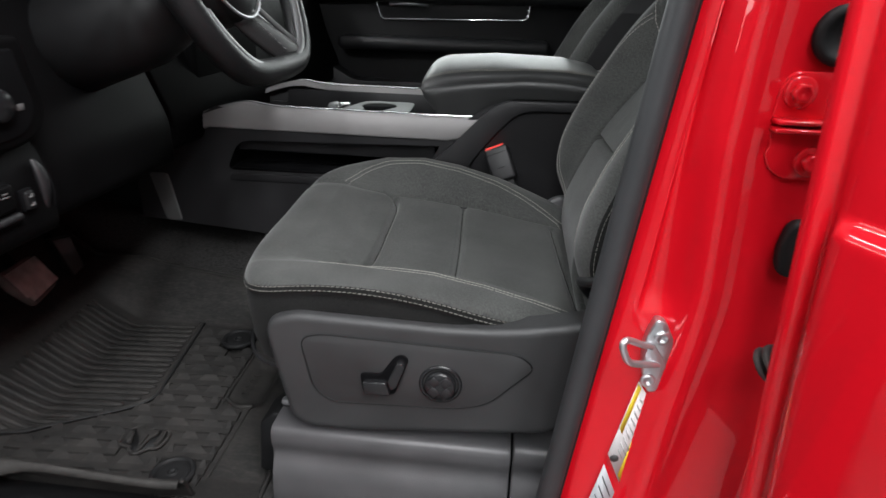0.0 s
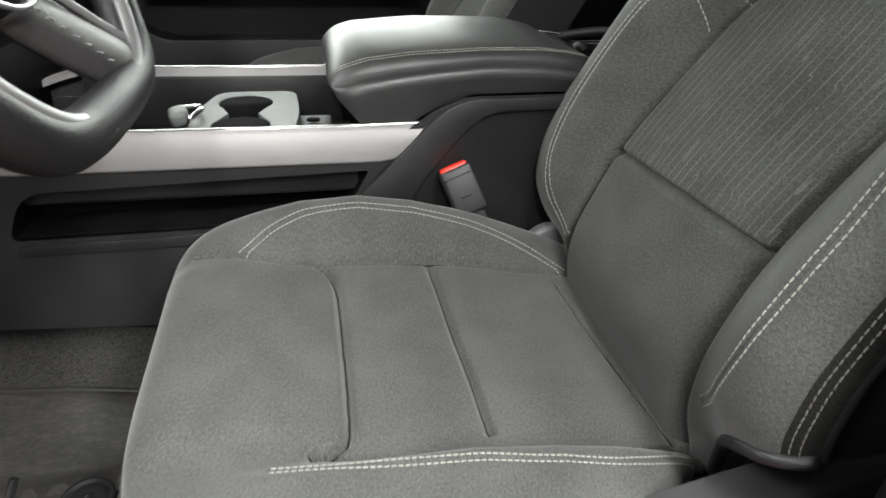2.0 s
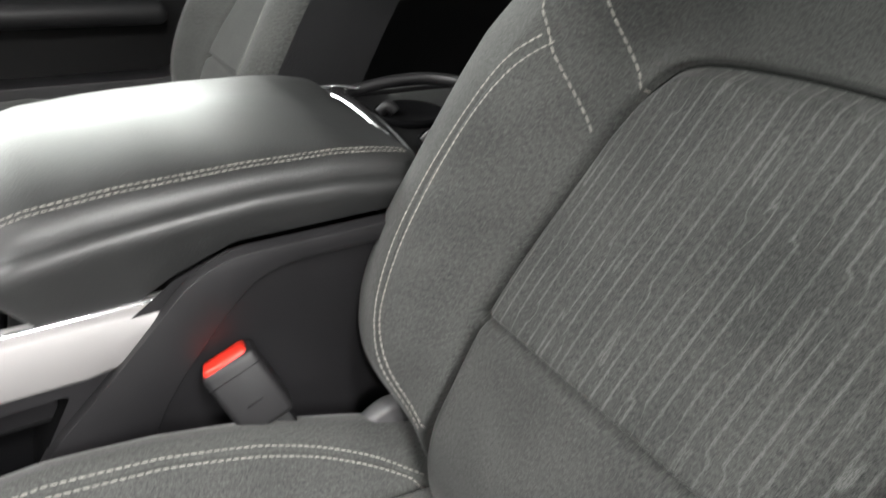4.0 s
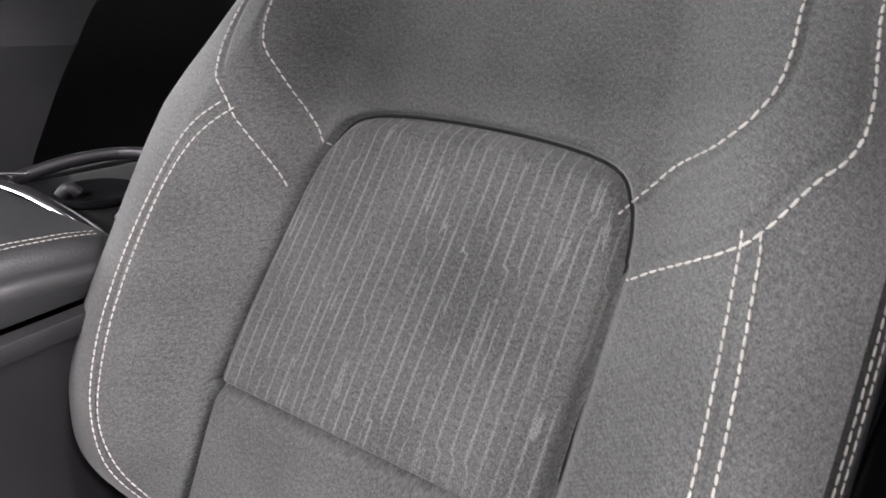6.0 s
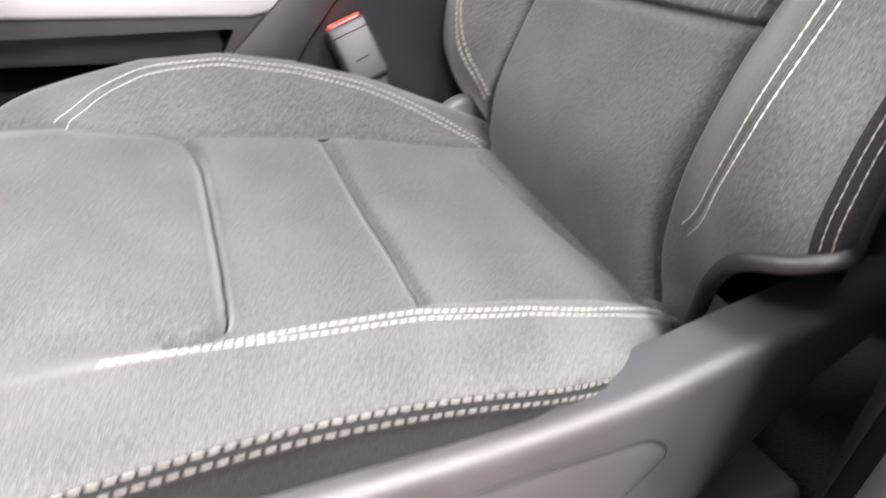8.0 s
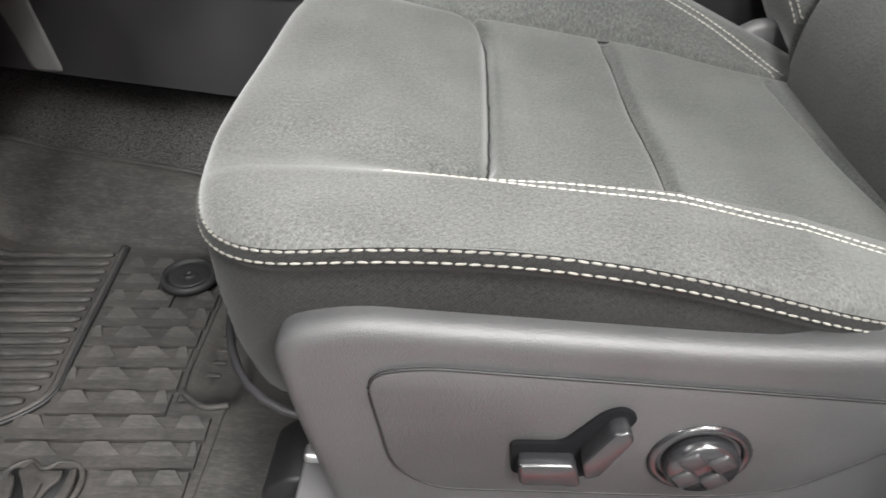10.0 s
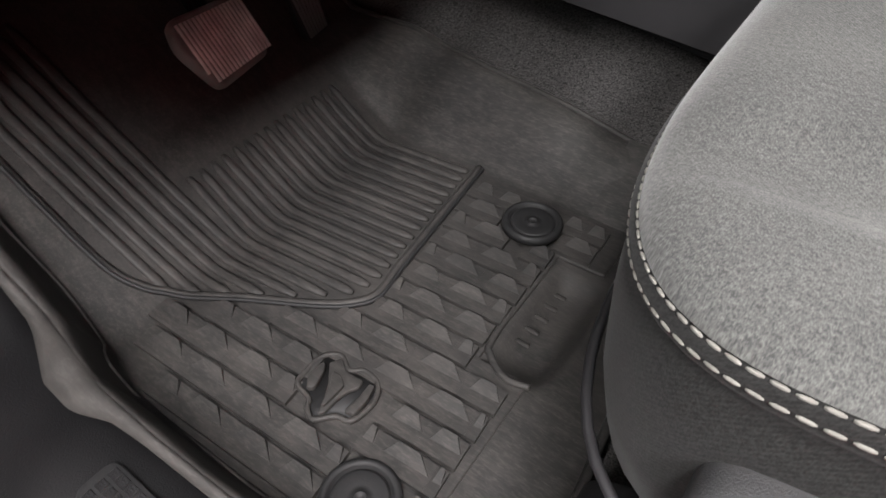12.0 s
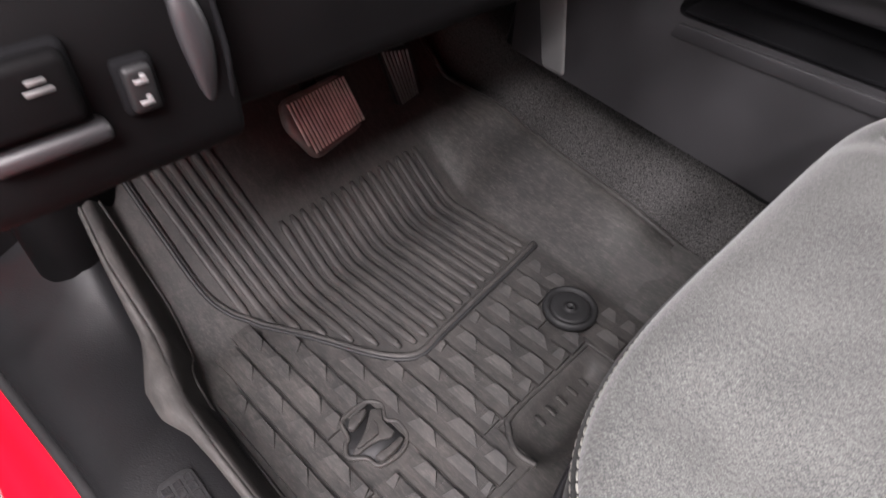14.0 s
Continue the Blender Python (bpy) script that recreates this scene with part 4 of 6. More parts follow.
top_edges = [e for e in bm.edges if len(e.link_faces) == 2 and e.calc_face_angle(0) > 1.2 and min(v.co.z for v in e.verts) > 1.08]
bmesh.ops.bevel(bm, geom=top_edges, offset=0.0055, segments=4, profile=0.5, affect="EDGES", clamp_overlap=True)
sharp(bm, 50)
part("cup_holder_plate", bm, CUP_GREY, console, "satin grey cup holder surround")
part("ratchet_clip", box(-0.190, CY + 0.128, 1.092, 0.026, 0.044, 0.022, 0.007, 3, (0, -12, 12)), CUP_GREY, console, "satin grey sprung clip")
part("clip_edge", tube(spline([(-0.172, CY + 0.100, 1.096), (-0.160, CY + 0.128, 1.100), (-0.165, CY + 0.156, 1.097), (-0.190, CY + 0.160, 1.094)], 6), 0.004, 8), CHROME, console, "bright clip edge")
part("coin_plate", box(-0.002, CY + 0.125, 1.062, 0.050, 0.120, 0.020, 0.004, 2), PLASTIC, console, "dark coin tray")
for k in range(3):
    # flat near-black disc in place of a hole full of shade
    part("coin_slot", lathe([(0.0105, 0.0), (0.0105, 0.0016), (0.0, 0.0017)], (-0.005, CY + 0.100 + 0.029 * k, 1.0715), sides=24), VOID, console, "near-black disc for a shaded coin slot")

# ---- armrest lid ----
armrest = thing("armrest", "padded black vinyl console armrest with a stitched top seam", "armrest")
AX0, AX1, AY0, AY1 = 0.016, 0.376, CY + 0.004, CY + 0.332
def arm_rows():
    """Sections across the lid, from its rounded front to its rear: a rolled top over a flat panel that leans in towards its foot."""
    rows = []
    for t in np.concatenate([0.1 * (1 - np.cos(np.linspace(0, math.pi / 2, 16))), np.linspace(0.1, 1, 40)[1:]]):
        xx = AX0 + (AX1 - AX0) * t
        endf = max(0.0, 1 - max(0.0, (0.085 - t) / 0.085) ** 2.4) ** (1 / 2.4) * math.sqrt(max(0.0, 1 - max(0.0, (t - 0.955) / 0.045) ** 2) * 0.35 + 0.65)
        mid = float(np.interp(xx, [0.016, 0.039, 0.053, 0.102, 0.158, 0.222, 0.292, 0.44], [1.156, 1.160, 1.165, 1.173, 1.179, 1.184, 1.183, 1.166]))
        seam = float(np.interp(xx, [0.016, 0.030, 0.066, 0.123, 0.220, 0.299, 0.340, 0.44], [1.172, 1.177, 1.188, 1.195, 1.200, 1.200, 1.196, 1.178]))
        topz = float(np.interp(t, [0, 0.12, 0.4, 0.8, 1], [1.196, 1.209, 1.216, 1.211, 1.188]))
        xlow = xx + 0.040 * (1 - t) ** 2
        low = float(np.interp(xlow, [0.05, 0.12, 0.15, 0.20, 0.44], [1.110, 1.110, 1.128, 1.147, 1.150]))
        half = []
        for w in np.linspace(0, 1, 7):
            half.append((0.006 - 0.0055 * w, low + (mid - 0.013 - low) * w, 1 - 0.75 * w))
        half += [(0.0010, mid - 0.006, 0.18), (0.0045, mid - 0.0012, 0.10), (0.0095, mid, 0.05), (0.0140, mid + 0.0012, 0), (0.0180, mid + 0.45 * (seam - mid), 0), (0.0225, seam - 0.0035, 0), (0.0300, seam, 0)]
        for w in np.linspace(0.06, 1, 8):
            half.append((0.032 + 0.132 * w, seam + 0.0006 + (topz - seam) * math.sin(w * math.pi / 2) ** 0.8, 0))
        inset = 0.020 * (1 - endf)
        full = [(AY0 + a + inset * (1 - k), z, k) for a, z, k in half] + [(AY1 - a - inset * (1 - k), z, k) for a, z, k in half[-2::-1]]
        rows.append([(xx * (1 - k) + xlow * k, yq, z if z < mid else mid + (z - mid) * (0.22 + 0.78 * endf)) for yq, z, k in full])
    return np.array(rows)
AR = arm_rows()
me = sheet_mesh("pad", AR)
pad = link("pad", me, VINYL_PAD, armrest, "soft black vinyl pad")
bm = bmesh.new()
for row in (AR[0], AR[-1]):
    bm.faces.new([bm.verts.new(p) for p in row])
bm.faces.new([bm.verts.new(p) for p in [*AR[:, 0], *AR[::-1, -1]]])
part("lid_end", bm, VINYL_PAD, armrest, smooth=False)
def arm_at(a, b):
    i = np.interp(a, AR[:, 21, 0], np.arange(len(AR)))
    i0, j0 = np.minimum(i.astype(int), len(AR) - 2), np.minimum(b.astype(int), 40)
    k, q = (i - i0)[:, None], (b - j0)[:, None]
    return (AR[i0, j0] * (1 - k) + AR[i0 + 1, j0] * k) * (1 - q) + (AR[i0, j0 + 1] * (1 - k) + AR[i0 + 1, j0 + 1] * k) * q
STITCH_OUT = Vector((0, -0.6, 1))
for b in (12.75, 13.3):
    part("stitching", stitches(arm_at, [(a, b) for a in np.linspace(AX0 + 0.008, AX1 - 0.01, 70)], 0.0052, 0.0043, 0.0006, 0.0004), THREAD_DIM, pad, "grey double stitching")

# rear of the console: chrome ring and rear cup holder
rear = thing("rear_cup_holder", "dark rear cup holder with a bright chrome ring behind the armrest", "cup holder")
rr = rounded([(0.378, CY + 0.02), (0.384, CY + 0.335), (0.61, CY + 0.33), (0.61, CY + 0.02)], 0.025)
part("tray", prism(rr, "z", 1.08, 1.152, 0.006), PLASTIC_DARK, rear)
ringp = spline([(0.376, CY + 0.012, 1.160), (0.384, CY + 0.050, 1.168), (0.393, CY + 0.120, 1.174), (0.399, CY + 0.200, 1.176), (0.399, CY + 0.270, 1.174), (0.394, CY + 0.330, 1.168)], 8)
part("chrome_ring", tube(ringp, 0.0095, 10, False, 0.38), CHROME, rear, "bright chrome strip across the console")
part("chrome_ring", tube(spline([(0.386, CY + 0.322, 1.172), (0.412, CY + 0.316, 1.174), (0.440, CY + 0.300, 1.172)], 6), 0.0035, 8, False, 0.6), CHROME, rear, "bright chrome strip at the tray's side")
for cyy in (0.11, 0.225):
    # raised ring with a near-black floor that stands for the well's shade
    part("cup_well", lathe([(0.047, 0.0), (0.047, 0.006), (0.044, 0.009), (0.040, 0.006), (0.039, 0.0012), (0.0, 0.001)], (0.475, CY + cyy, 1.152), sides=40), VOID, rear, "round cup well coloured near-black for shade")
    part("cup_finger", tube(spline([(0.442, CY + cyy + 0.018, 1.156), (0.450, CY + cyy + 0.012, 1.166), (0.458, CY + cyy + 0.008, 1.158)], 5), 0.007, 10), PLASTIC, rear, "sprung dark cup finger")
part("tray_lip", tube(spline([(0.430, CY + 0.325, 1.160), (0.50, CY + 0.318, 1.172), (0.56, CY + 0.290, 1.176), (0.598, CY + 0.20, 1.176), (0.602, CY + 0.06, 1.172)], 8), 0.006, 10, False, 1.4), PLASTIC, rear, "raised rounded tray lip")

# ---- floor mat ----
floor_mat = thing("floor_mat", "worn black rubber floor mat with ribs, scale pattern and raised walls", "floor mat")


def mat_floor(x, y):
    """Height of the mat's flat and toe ramp."""
    r = np.clip(-0.60 - x, 0, None)
    return 0.6085 + 0.06 * (y - 0.96) + 0.75 * r * r / (r + 0.03)


def mat_z(x, y):
    z = mat_floor(x, y)
    top = np.maximum(z + 0.01, np.interp(x, [-0.776, -0.64, -0.58, -0.50, -0.39, -0.28, -0.22], [0.737, 0.738, 0.725, 0.713, 0.698, 0.675, 0.660]))
    t = smooth01((y - 1.205) / 0.09) * 0.6 + 0.4 * np.clip((y - 1.205) / 0.09, 0, 1)
    z = z + (top - z) * t
    wn = 0.008 + np.interp(x, [-1.0, -0.80, -0.65, -0.56, -0.45, -0.28], [0.02, 0.04, 0.078, 0.080, 0.072, 0.050])
    tn = np.clip((NEARB(x) - y) / 0.030, 0, 1)
    return z + wn * smooth01(tn)


def NEARB(x):
    return np.interp(x, [-1.0, -0.84, -0.73, -0.60, -0.53, -0.39, -0.25], [0.80, 0.775, 0.765, 0.757, 0.740, 0.745, 0.760])


NEAR_X, NEAR_Y = [-1.04, -0.80, -0.70, -0.61, -0.508, -0.44, -0.325, -0.245], [0.75, 0.736, 0.724, 0.724, 0.711, 0.712, 0.720, 0.728]
xs, ys = np.linspace(-1.04, -0.245, 200), np.linspace(0, 1, 170)
X, T = np.meshgrid(xs, ys, indexing="ij")
y0 = np.interp(X, NEAR_X, NEAR_Y)
y1 = np.interp(X, [-1.04, -0.75, -0.59, -0.44, -0.28], [1.295, 1.295, 1.298, 1.302, 1.305])
Y = y0 + (y1 - y0) * T
Zm = mat_z(X, Y)
cell = lambda A: (A[:-1, :-1] + A[1:, 1:]) / 2
cut = (cell(X) > -0.300) & (cell(Y) > 0.965) & (cell(Y) < 1.13)
tray = link("tray", sheet_mesh("tray", np.stack([X, Y, Zm], -1), np.stack([X, Y], -1), ~cut), RUBBER, floor_mat, "black rubber tray with raised walls")
sol = tray.modifiers.new("thick", "SOLIDIFY")
sol.thickness, sol.offset = 0.006, -1
lip_rows = []
for xx in np.linspace(-0.95, -0.25, 90):
    yi = float(np.interp(xx, NEAR_X, NEAR_Y))
    yo = yi - float(np.interp(xx, [-0.95, -0.70, -0.62, -0.558, -0.519, -0.48, -0.44, -0.30], [0.006, 0.006, 0.013, 0.031, 0.027, 0.013, 0.009, 0.009]))
    zi = float(mat_z(np.array(xx), np.array(yi)))
    ear = float(np.exp(-((xx + 0.55) / 0.05) ** 2))
    lip_rows.append([(xx, yi + 0.001, zi - 0.004), (xx, yi - 0.001, zi + 0.002), (xx, (yi + yo) / 2, zi + 0.003), (xx, yo, zi - 0.004 - 0.010 * ear), (xx, yo + 0.002, zi - 0.010 - 0.012 * ear)])
lip = link("lip", sheet_mesh("lip", np.array(lip_rows)), RUBBER_WORN, floor_mat, "folded worn rubber lip")
part("far_lip", tube([(xx, float(np.interp(xx, [-1.04, -0.75, -0.59, -0.44, -0.28], [1.295, 1.295, 1.298, 1.302, 1.305])), float(mat_z(np.array(xx), np.array(1.33)))) for xx in np.linspace(-1.0, -0.25, 60)], 0.0042, 8), RUBBER, floor_mat, "rolled top edge of the mat wall")
# rear apron behind the pattern, with its sunken hand grip
EDGE = [(-0.15, 0.72), (-0.155, 0.86), (-0.165, 0.97), (-0.174, 1.018), (-0.186, 1.038), (-0.206, 1.055), (-0.214, 1.10), (-0.219, 1.217), (-0.225, 1.30)]
T, Y = np.meshgrid(np.linspace(0, 1, 40), np.linspace(0.72, 1.30, 120), indexing="ij")
X = -0.305 + T * (np.interp(Y, [b for a, b in EDGE], [a for a, b in EDGE]) + 0.305)
part("apron_edge", tube([(p.x, p.y, 0.601 + 0.06 * (p.y - 0.96)) for p in spline([(a, b, 0) for a, b in EDGE[:-1]], 8)], 0.0045, 8), RUBBER, floor_mat, "rolled rubber edge")
Za = 0.605 + 0.06 * (Y - 0.96) - 0.006 * smooth01((X + 0.25) / 0.08) + np.interp(Y, [0.72, 0.80, 1.2, 1.3], [0.02, 0.0, 0.0, 0.06])
Za = Za - 0.020 * np.exp(-((Y - 1.045) / 0.07) ** 6) * np.exp(-((X + 0.262) / 0.028) ** 4)
link("apron", sheet_mesh("apron", np.stack([X, Y, Za], -1), np.stack([X, Y], -1)), RUBBER, floor_mat, "smooth rubber apron with a sunken grip")
grip = [(-0.264, 1.150), (-0.298, 1.132), (-0.308, 1.105), (-0.302, 0.992), (-0.290, 0.970), (-0.266, 0.957), (-0.242, 0.962)]
part("grip_edge", tube([(p.x, p.y, 0.6105) for p in spline([(a, b, 0) for a, b in grip], 8)], 0.004, 8), RUBBER, floor_mat)
for k in range(5):
    part("raised_bar", box(-0.278, 1.012 + 0.02 * k, 0.5985, 0.016, 0.006, 0.002, 0.0008, 1), RUBBER, floor_mat)

# raised border ridge between ribs and scales
RIDGE = [(-0.463, 1.207), (-0.453, 1.117), (-0.441, 1.011), (-0.435, 0.968), (-0.447, 0.943), (-0.480, 0.917), (-0.554, 0.876), (-0.616, 0.836), (-0.640, 0.817), (-0.675, 0.803), (-0.75, 0.797), (-0.84, 0.792)]
rp = spline([(a, b, 0) for a, b in RIDGE], 8)
part("ridge", tube([(p.x, p.y, float(mat_floor(p.x, p.y)) + 0.002) for p in rp], 0.0050, 10, False, 1.15), RUBBER, floor_mat, "raised rubber ridge")
# dark raised tube standing in for the shaded gap beside the ridge
part("ridge_shade_line", tube([(p.x + 0.0062, p.y - 0.0026, float(mat_floor(p.x, p.y)) + 0.0052) for p in rp], 0.0026, 6), RUBBER_CLEAN, floor_mat, "dark line for the shade along the ridge")
BEAD = [(-0.80, 0.752), (-0.72, 0.758), (-0.679, 0.760), (-0.64, 0.756), (-0.608, 0.750), (-0.580, 0.740), (-0.555, 0.736), (-0.494, 0.738), (-0.422, 0.741), (-0.30, 0.746)]
part("wall_bead", tube([(q.x, q.y, float(mat_z(np.array(q.x), np.array(q.y))) + 0.001) for q in spline([(a, b, 0) for a, b in BEAD], 8)], 0.0022, 6), RUBBER, floor_mat, "thin bead at the foot of the near wall")


def ridge_x(y):
    return float(np.interp(y, [0.792, 0.797, 0.803, 0.817, 0.836, 0.876, 0.917, 0.943, 0.968, 1.011, 1.117, 1.207], [-0.84, -0.75, -0.675, -0.640, -0.616, -0.554, -0.480, -0.447, -0.436, -0.441, -0.453, -0.463]))


for k in range(21):
    y62 = 0.8335 + 0.0172 * k
    x1, x0 = ridge_x(y62 + 0.006) - 0.011, (-0.90 if k < 6 else -0.699)
    pts = []
    for t in np.linspace(0, 1, 24):
        xx = x1 + (x0 - x1) * t
        yb = y62 + 0.09 * (xx + 0.62) * (1.0 if k < 6 or xx > -0.62 else 0.0)
        pts.append((xx, yb, float(mat_floor(xx, yb)) + 0.0024))
    part("rib", tube(pts, [0.0032] + [0.0059] * 22 + [0.0032], 12, False, 0.66), RUBBER, floor_mat)

# rows of rubber strips with staggered trapezoid scales standing on them
ROW, TILE, LEAN = 0.031, 0.0605, 0.06


def scale_mesh():
    """One length of strip with its scale: a wedge that is highest along its short inboard edge."""
    bm = bmesh.new()
    w, h = ROW - 0.0036, 0.0058

    def ring(pts):
        return [bm.verts.new(p) for p in pts]

    low = ring(((0, 0.0012, 0), (TILE, 0.0012, 0), (TILE, 0.0012 + w, 0), (0, 0.0012 + w, 0)))
    up = ring(((0, 0.0018, h - 0.0008), (TILE, 0.0018, h - 0.0008), (TILE, 0.0006 + w, h), (0, 0.0006 + w, h)))
    bm.faces.new(up)
    for k in range(4):
        bm.faces.new((low[k], low[(k + 1) % 4], up[(k + 1) % 4], up[k]))
    base = ring(((0.007, w - 0.0145, h - 0.0008), (0.0590, w - 0.0125, h - 0.0008), (0.0435, w + 0.0004, h - 0.0005), (0.0185, w + 0.0004, h - 0.0005)))
    top = ring(((0.0125, w - 0.0125, h - 0.0001), (0.0575, w - 0.0122, h - 0.0001), (0.0425, w - 0.0004, h + 0.0049), (0.0205, w - 0.0004, h + 0.0049)))
    bm.faces.new(top)
    for k in range(4):
        bm.faces.new((base[k], base[(k + 1) % 4], top[(k + 1) % 4], top[k]))
    me = bpy.data.meshes.new("scale")
    bmesh.ops.recalc_face_normals(bm, faces=bm.faces)
    bm.to_mesh(me)
    bm.free()
    me.materials.append(RUBBER)
    return me


SCALE = scale_mesh()
ROUND = ((-0.379, 0.848, 0.043), (-0.348, 1.145, 0.036), (-0.302, 0.788, 0.036))
for row in range(-9, 8):
    # each row is laid along its own leaning line
    foot = 0.966 + ROW * (row - 1)
    line_y = lambda xx: foot + LEAN * (xx + 0.43)
    mid_at = lambda xx: line_y(xx) + ROW / 2
    m0 = mid_at(-0.30)
    end = -0.253 if m0 < 0.958 else (-0.304 if m0 < 1.115 else -0.266)
    xx = -0.869 + (TILE / 2 if row % 2 else 0.0)
    while xx < end:
        a, b = xx, min(xx + TILE, end)
        if mid_at(a) > 0.780:
            a = max(a, max(ridge_x(line_y(a)), ridge_x(mid_at(a)), ridge_x(line_y(a) + ROW)) + 0.010)
        a = max(a, -0.655)
        for cx, cy, r in ROUND:
            half = r * r - (mid_at(cx) - cy) ** 2
            if half > 0:
                half = math.sqrt(half) + 0.001
                if a < cx - half < b <= cx + half:
                    b = cx - half
                elif cx - half <= a < cx + half < b:
                    a = cx + half
                elif cx - half <= a and b <= cx + half:
                    b = a
                elif a < cx - half and b > cx + half:
                    b = cx - half
        while b - a > 0.01 and line_y(a) < float(NEARB(a)) - 0.001:
            a += 0.006
        if b - a > 0.010 and a > -0.63 and line_y(b) + ROW < 1.222:
            ob = link("scale", SCALE, None, floor_mat, "", False)
            z0 = float(mat_floor(a, line_y(a)))
            ob.location = (a, line_y(a), z0 + 0.0004)
            ob.scale = ((b - a) / TILE, 1, 1)
            ob.rotation_euler = (0.06, math.atan2(z0 - float(mat_floor(b, line_y(b))), b - a), math.atan(LEAN))
        xx += TILE

# fixing clips
for cx, cy in ((-0.348, 1.145), (-0.302, 0.788)):
    clip = part("fixing_clip", lathe([(0.036, 0.0), (0.036, 0.006), (0.034, 0.009), (0.030, 0.010), (0.0278, 0.007), (0.0268, 0.002), (0.0258, 0.002), (0.0252, 0.0065), (0.023, 0.0075), (0.012, 0.006), (0.0065, 0.006), (0.006, 0.0078), (0.0045, 0.0078), (0.004, 0.006), (0.0, 0.006)], (cx, cy, float(mat_floor(cx, cy)) + 0.0015 + (0.009 if cy > 1 else 0)), sides=40), RUBBER_CLEAN, floor_mat, "round black fixing clip")
# embossed animal-head shaped emblem as a plain relief
EM = Matrix.Translation((-0.383, 0.850, 0.6025))
def at_em(bm):
    bmesh.ops.transform(bm, matrix=EM, verts=bm.verts)
    return bm
def soft(pts, n=4):
    return [(p.x, p.y) for p in spline([(a, b, 0) for a, b in pts], n, True)]
em = [(-0.043, -0.016), (-0.047, 0.0), (-0.047, 0.022), (-0.031, 0.036), (-0.012, 0.027), (0.001, 0.036), (0.021, 0.033), (0.032, 0.017), (0.032, -0.004), (0.027, -0.016), (0.013, -0.020), (-0.002, -0.035), (-0.016, -0.029), (-0.022, -0.021)]
part("emblem_base", at_em(prism(soft(em), "z", 0, 0.0040, 0.0012)), RUBBER, floor_mat, "embossed emblem plate")
part("emblem_border", at_em(tube([(a * 0.95, b * 0.95, 0.0048) for a, b in soft(em)], 0.0030, 8, True)), RUBBER, floor_mat, "raised border round the emblem")
# flush plate in darker rubber, for the shade of a sunken field
part("emblem_shade_plate", at_em(prism([(a * 0.90 - 0.0005, b * 0.90 + 0.0005) for a, b in soft(em)], "z", 0.004, 0.0045, 0.0)), RUBBER_CLEAN, floor_mat)
for pts, h in (([(-0.027, -0.016), (-0.035, -0.006), (-0.036, 0.012), (-0.033, 0.016), (-0.027, 0.008), (-0.021, -0.011)], 0.0125),
               ([(-0.031, 0.019), (-0.023, 0.030), (-0.010, 0.021), (0.010, 0.023), (0.012, 0.014), (0.006, 0.004), (0.004, -0.008), (0.004, -0.025), (-0.001, -0.029), (-0.007, -0.014), (-0.014, -0.001)], 0.0105),
               ([(-0.018, 0.012), (-0.008, 0.012), (0.001, 0.006), (0.001, -0.020), (-0.002, -0.022), (-0.007, -0.006)], 0.0145),
               ([(0.018, -0.013), (0.0195, 0.006), (0.018, 0.023), (0.024, 0.024), (0.028, 0.007), (0.028, -0.010)], 0.0125)):
    part("emblem_relief", at_em(prism(rounded(pts, 0.002, 2), "z", 0.005, h, 0.0022, 2)), RUBBER, floor_mat)

# ---- carpeted tunnel side beside the mat, under the console ----
rows = []
for xx in np.linspace(-1.05, 0.62, 60):
    up = np.interp(xx, [-1.05, -0.7, -0.53, -0.25, 0.62], [0.85, 0.825, 0.805, 0.79, 0.78])
    rows.append([(xx, 1.22, 0.601), (xx, 1.27, 0.62), (xx, 1.325, 0.70), (xx, 1.342, up - 0.02), (xx, 1.350, up), (xx, 1.40, up + 0.004)])
tunnel = link("tunnel_carpet", sheet_mesh("tunnel_carpet", np.array(rows)), CARPET)
tagged(tunnel, "charcoal carpet over the transmission tunnel side", "carpet", "", "structure")
kick = thing("console_kick_panel", "dark grey plastic panel under the console beside the carpet", "panel")
part("kick_plate", prism([(-0.62, 0.852), (-0.60, 0.965), (-0.36, 0.968), (0.10, 0.968), (0.10, 0.790), (-0.246, 0.817), (-0.41, 0.841), (-0.50, 0.849)], "y", 1.276, 1.36, 0.004), KICK, kick)
# raised strip whose paler grey paints the highlight on the panel's moulding
part("highlight_strip", prism(rounded([(-0.572, 0.960), (-0.526, 0.960), (-0.506, 0.850), (-0.546, 0.850)], 0.010), "y", 1.266, 1.28, 0.006, 3), STRIP_GREY, kick, "upright strip in grey for the moulding's highlight")

# ---- door sill ----
sill = thing("sill_plate", "black grained plastic door sill plate with a ribbed tread pad", "sill")
def sill_y(x):
    return float(np.interp(x, [-1.05, -0.86, -0.747, -0.662, -0.583, -0.527, -0.42], [0.535, 0.556, 0.571, 0.582, 0.592, 0.599, 0.606]))


rows = []
for xx in np.linspace(-1.05, 0.30, 60):
    k = smooth01(np.array((-0.62 - xx) / 0.3)).item()
    e = sill_y(xx)
    rows.append([(xx, e, 0.604), (xx, e + 0.003, 0.618), (xx, e + 0.012, 0.629), (xx, 0.64 + 0.5 * (e - 0.606), 0.634 + 0.02 * k), (xx, 0.672, 0.633 + 0.05 * k), (xx, 0.70, 0.628 + 0.10 * k), (xx, 0.725, 0.62 + 0.12 * k), (xx, 0.74, 0.60)])
link("plate", sheet_mesh("plate", np.array(rows)), SILL, sill)
pad_o = rounded([(-0.475, 0.648), (-0.475, 0.686), (-0.10, 0.690), (-0.10, 0.648)], 0.012)
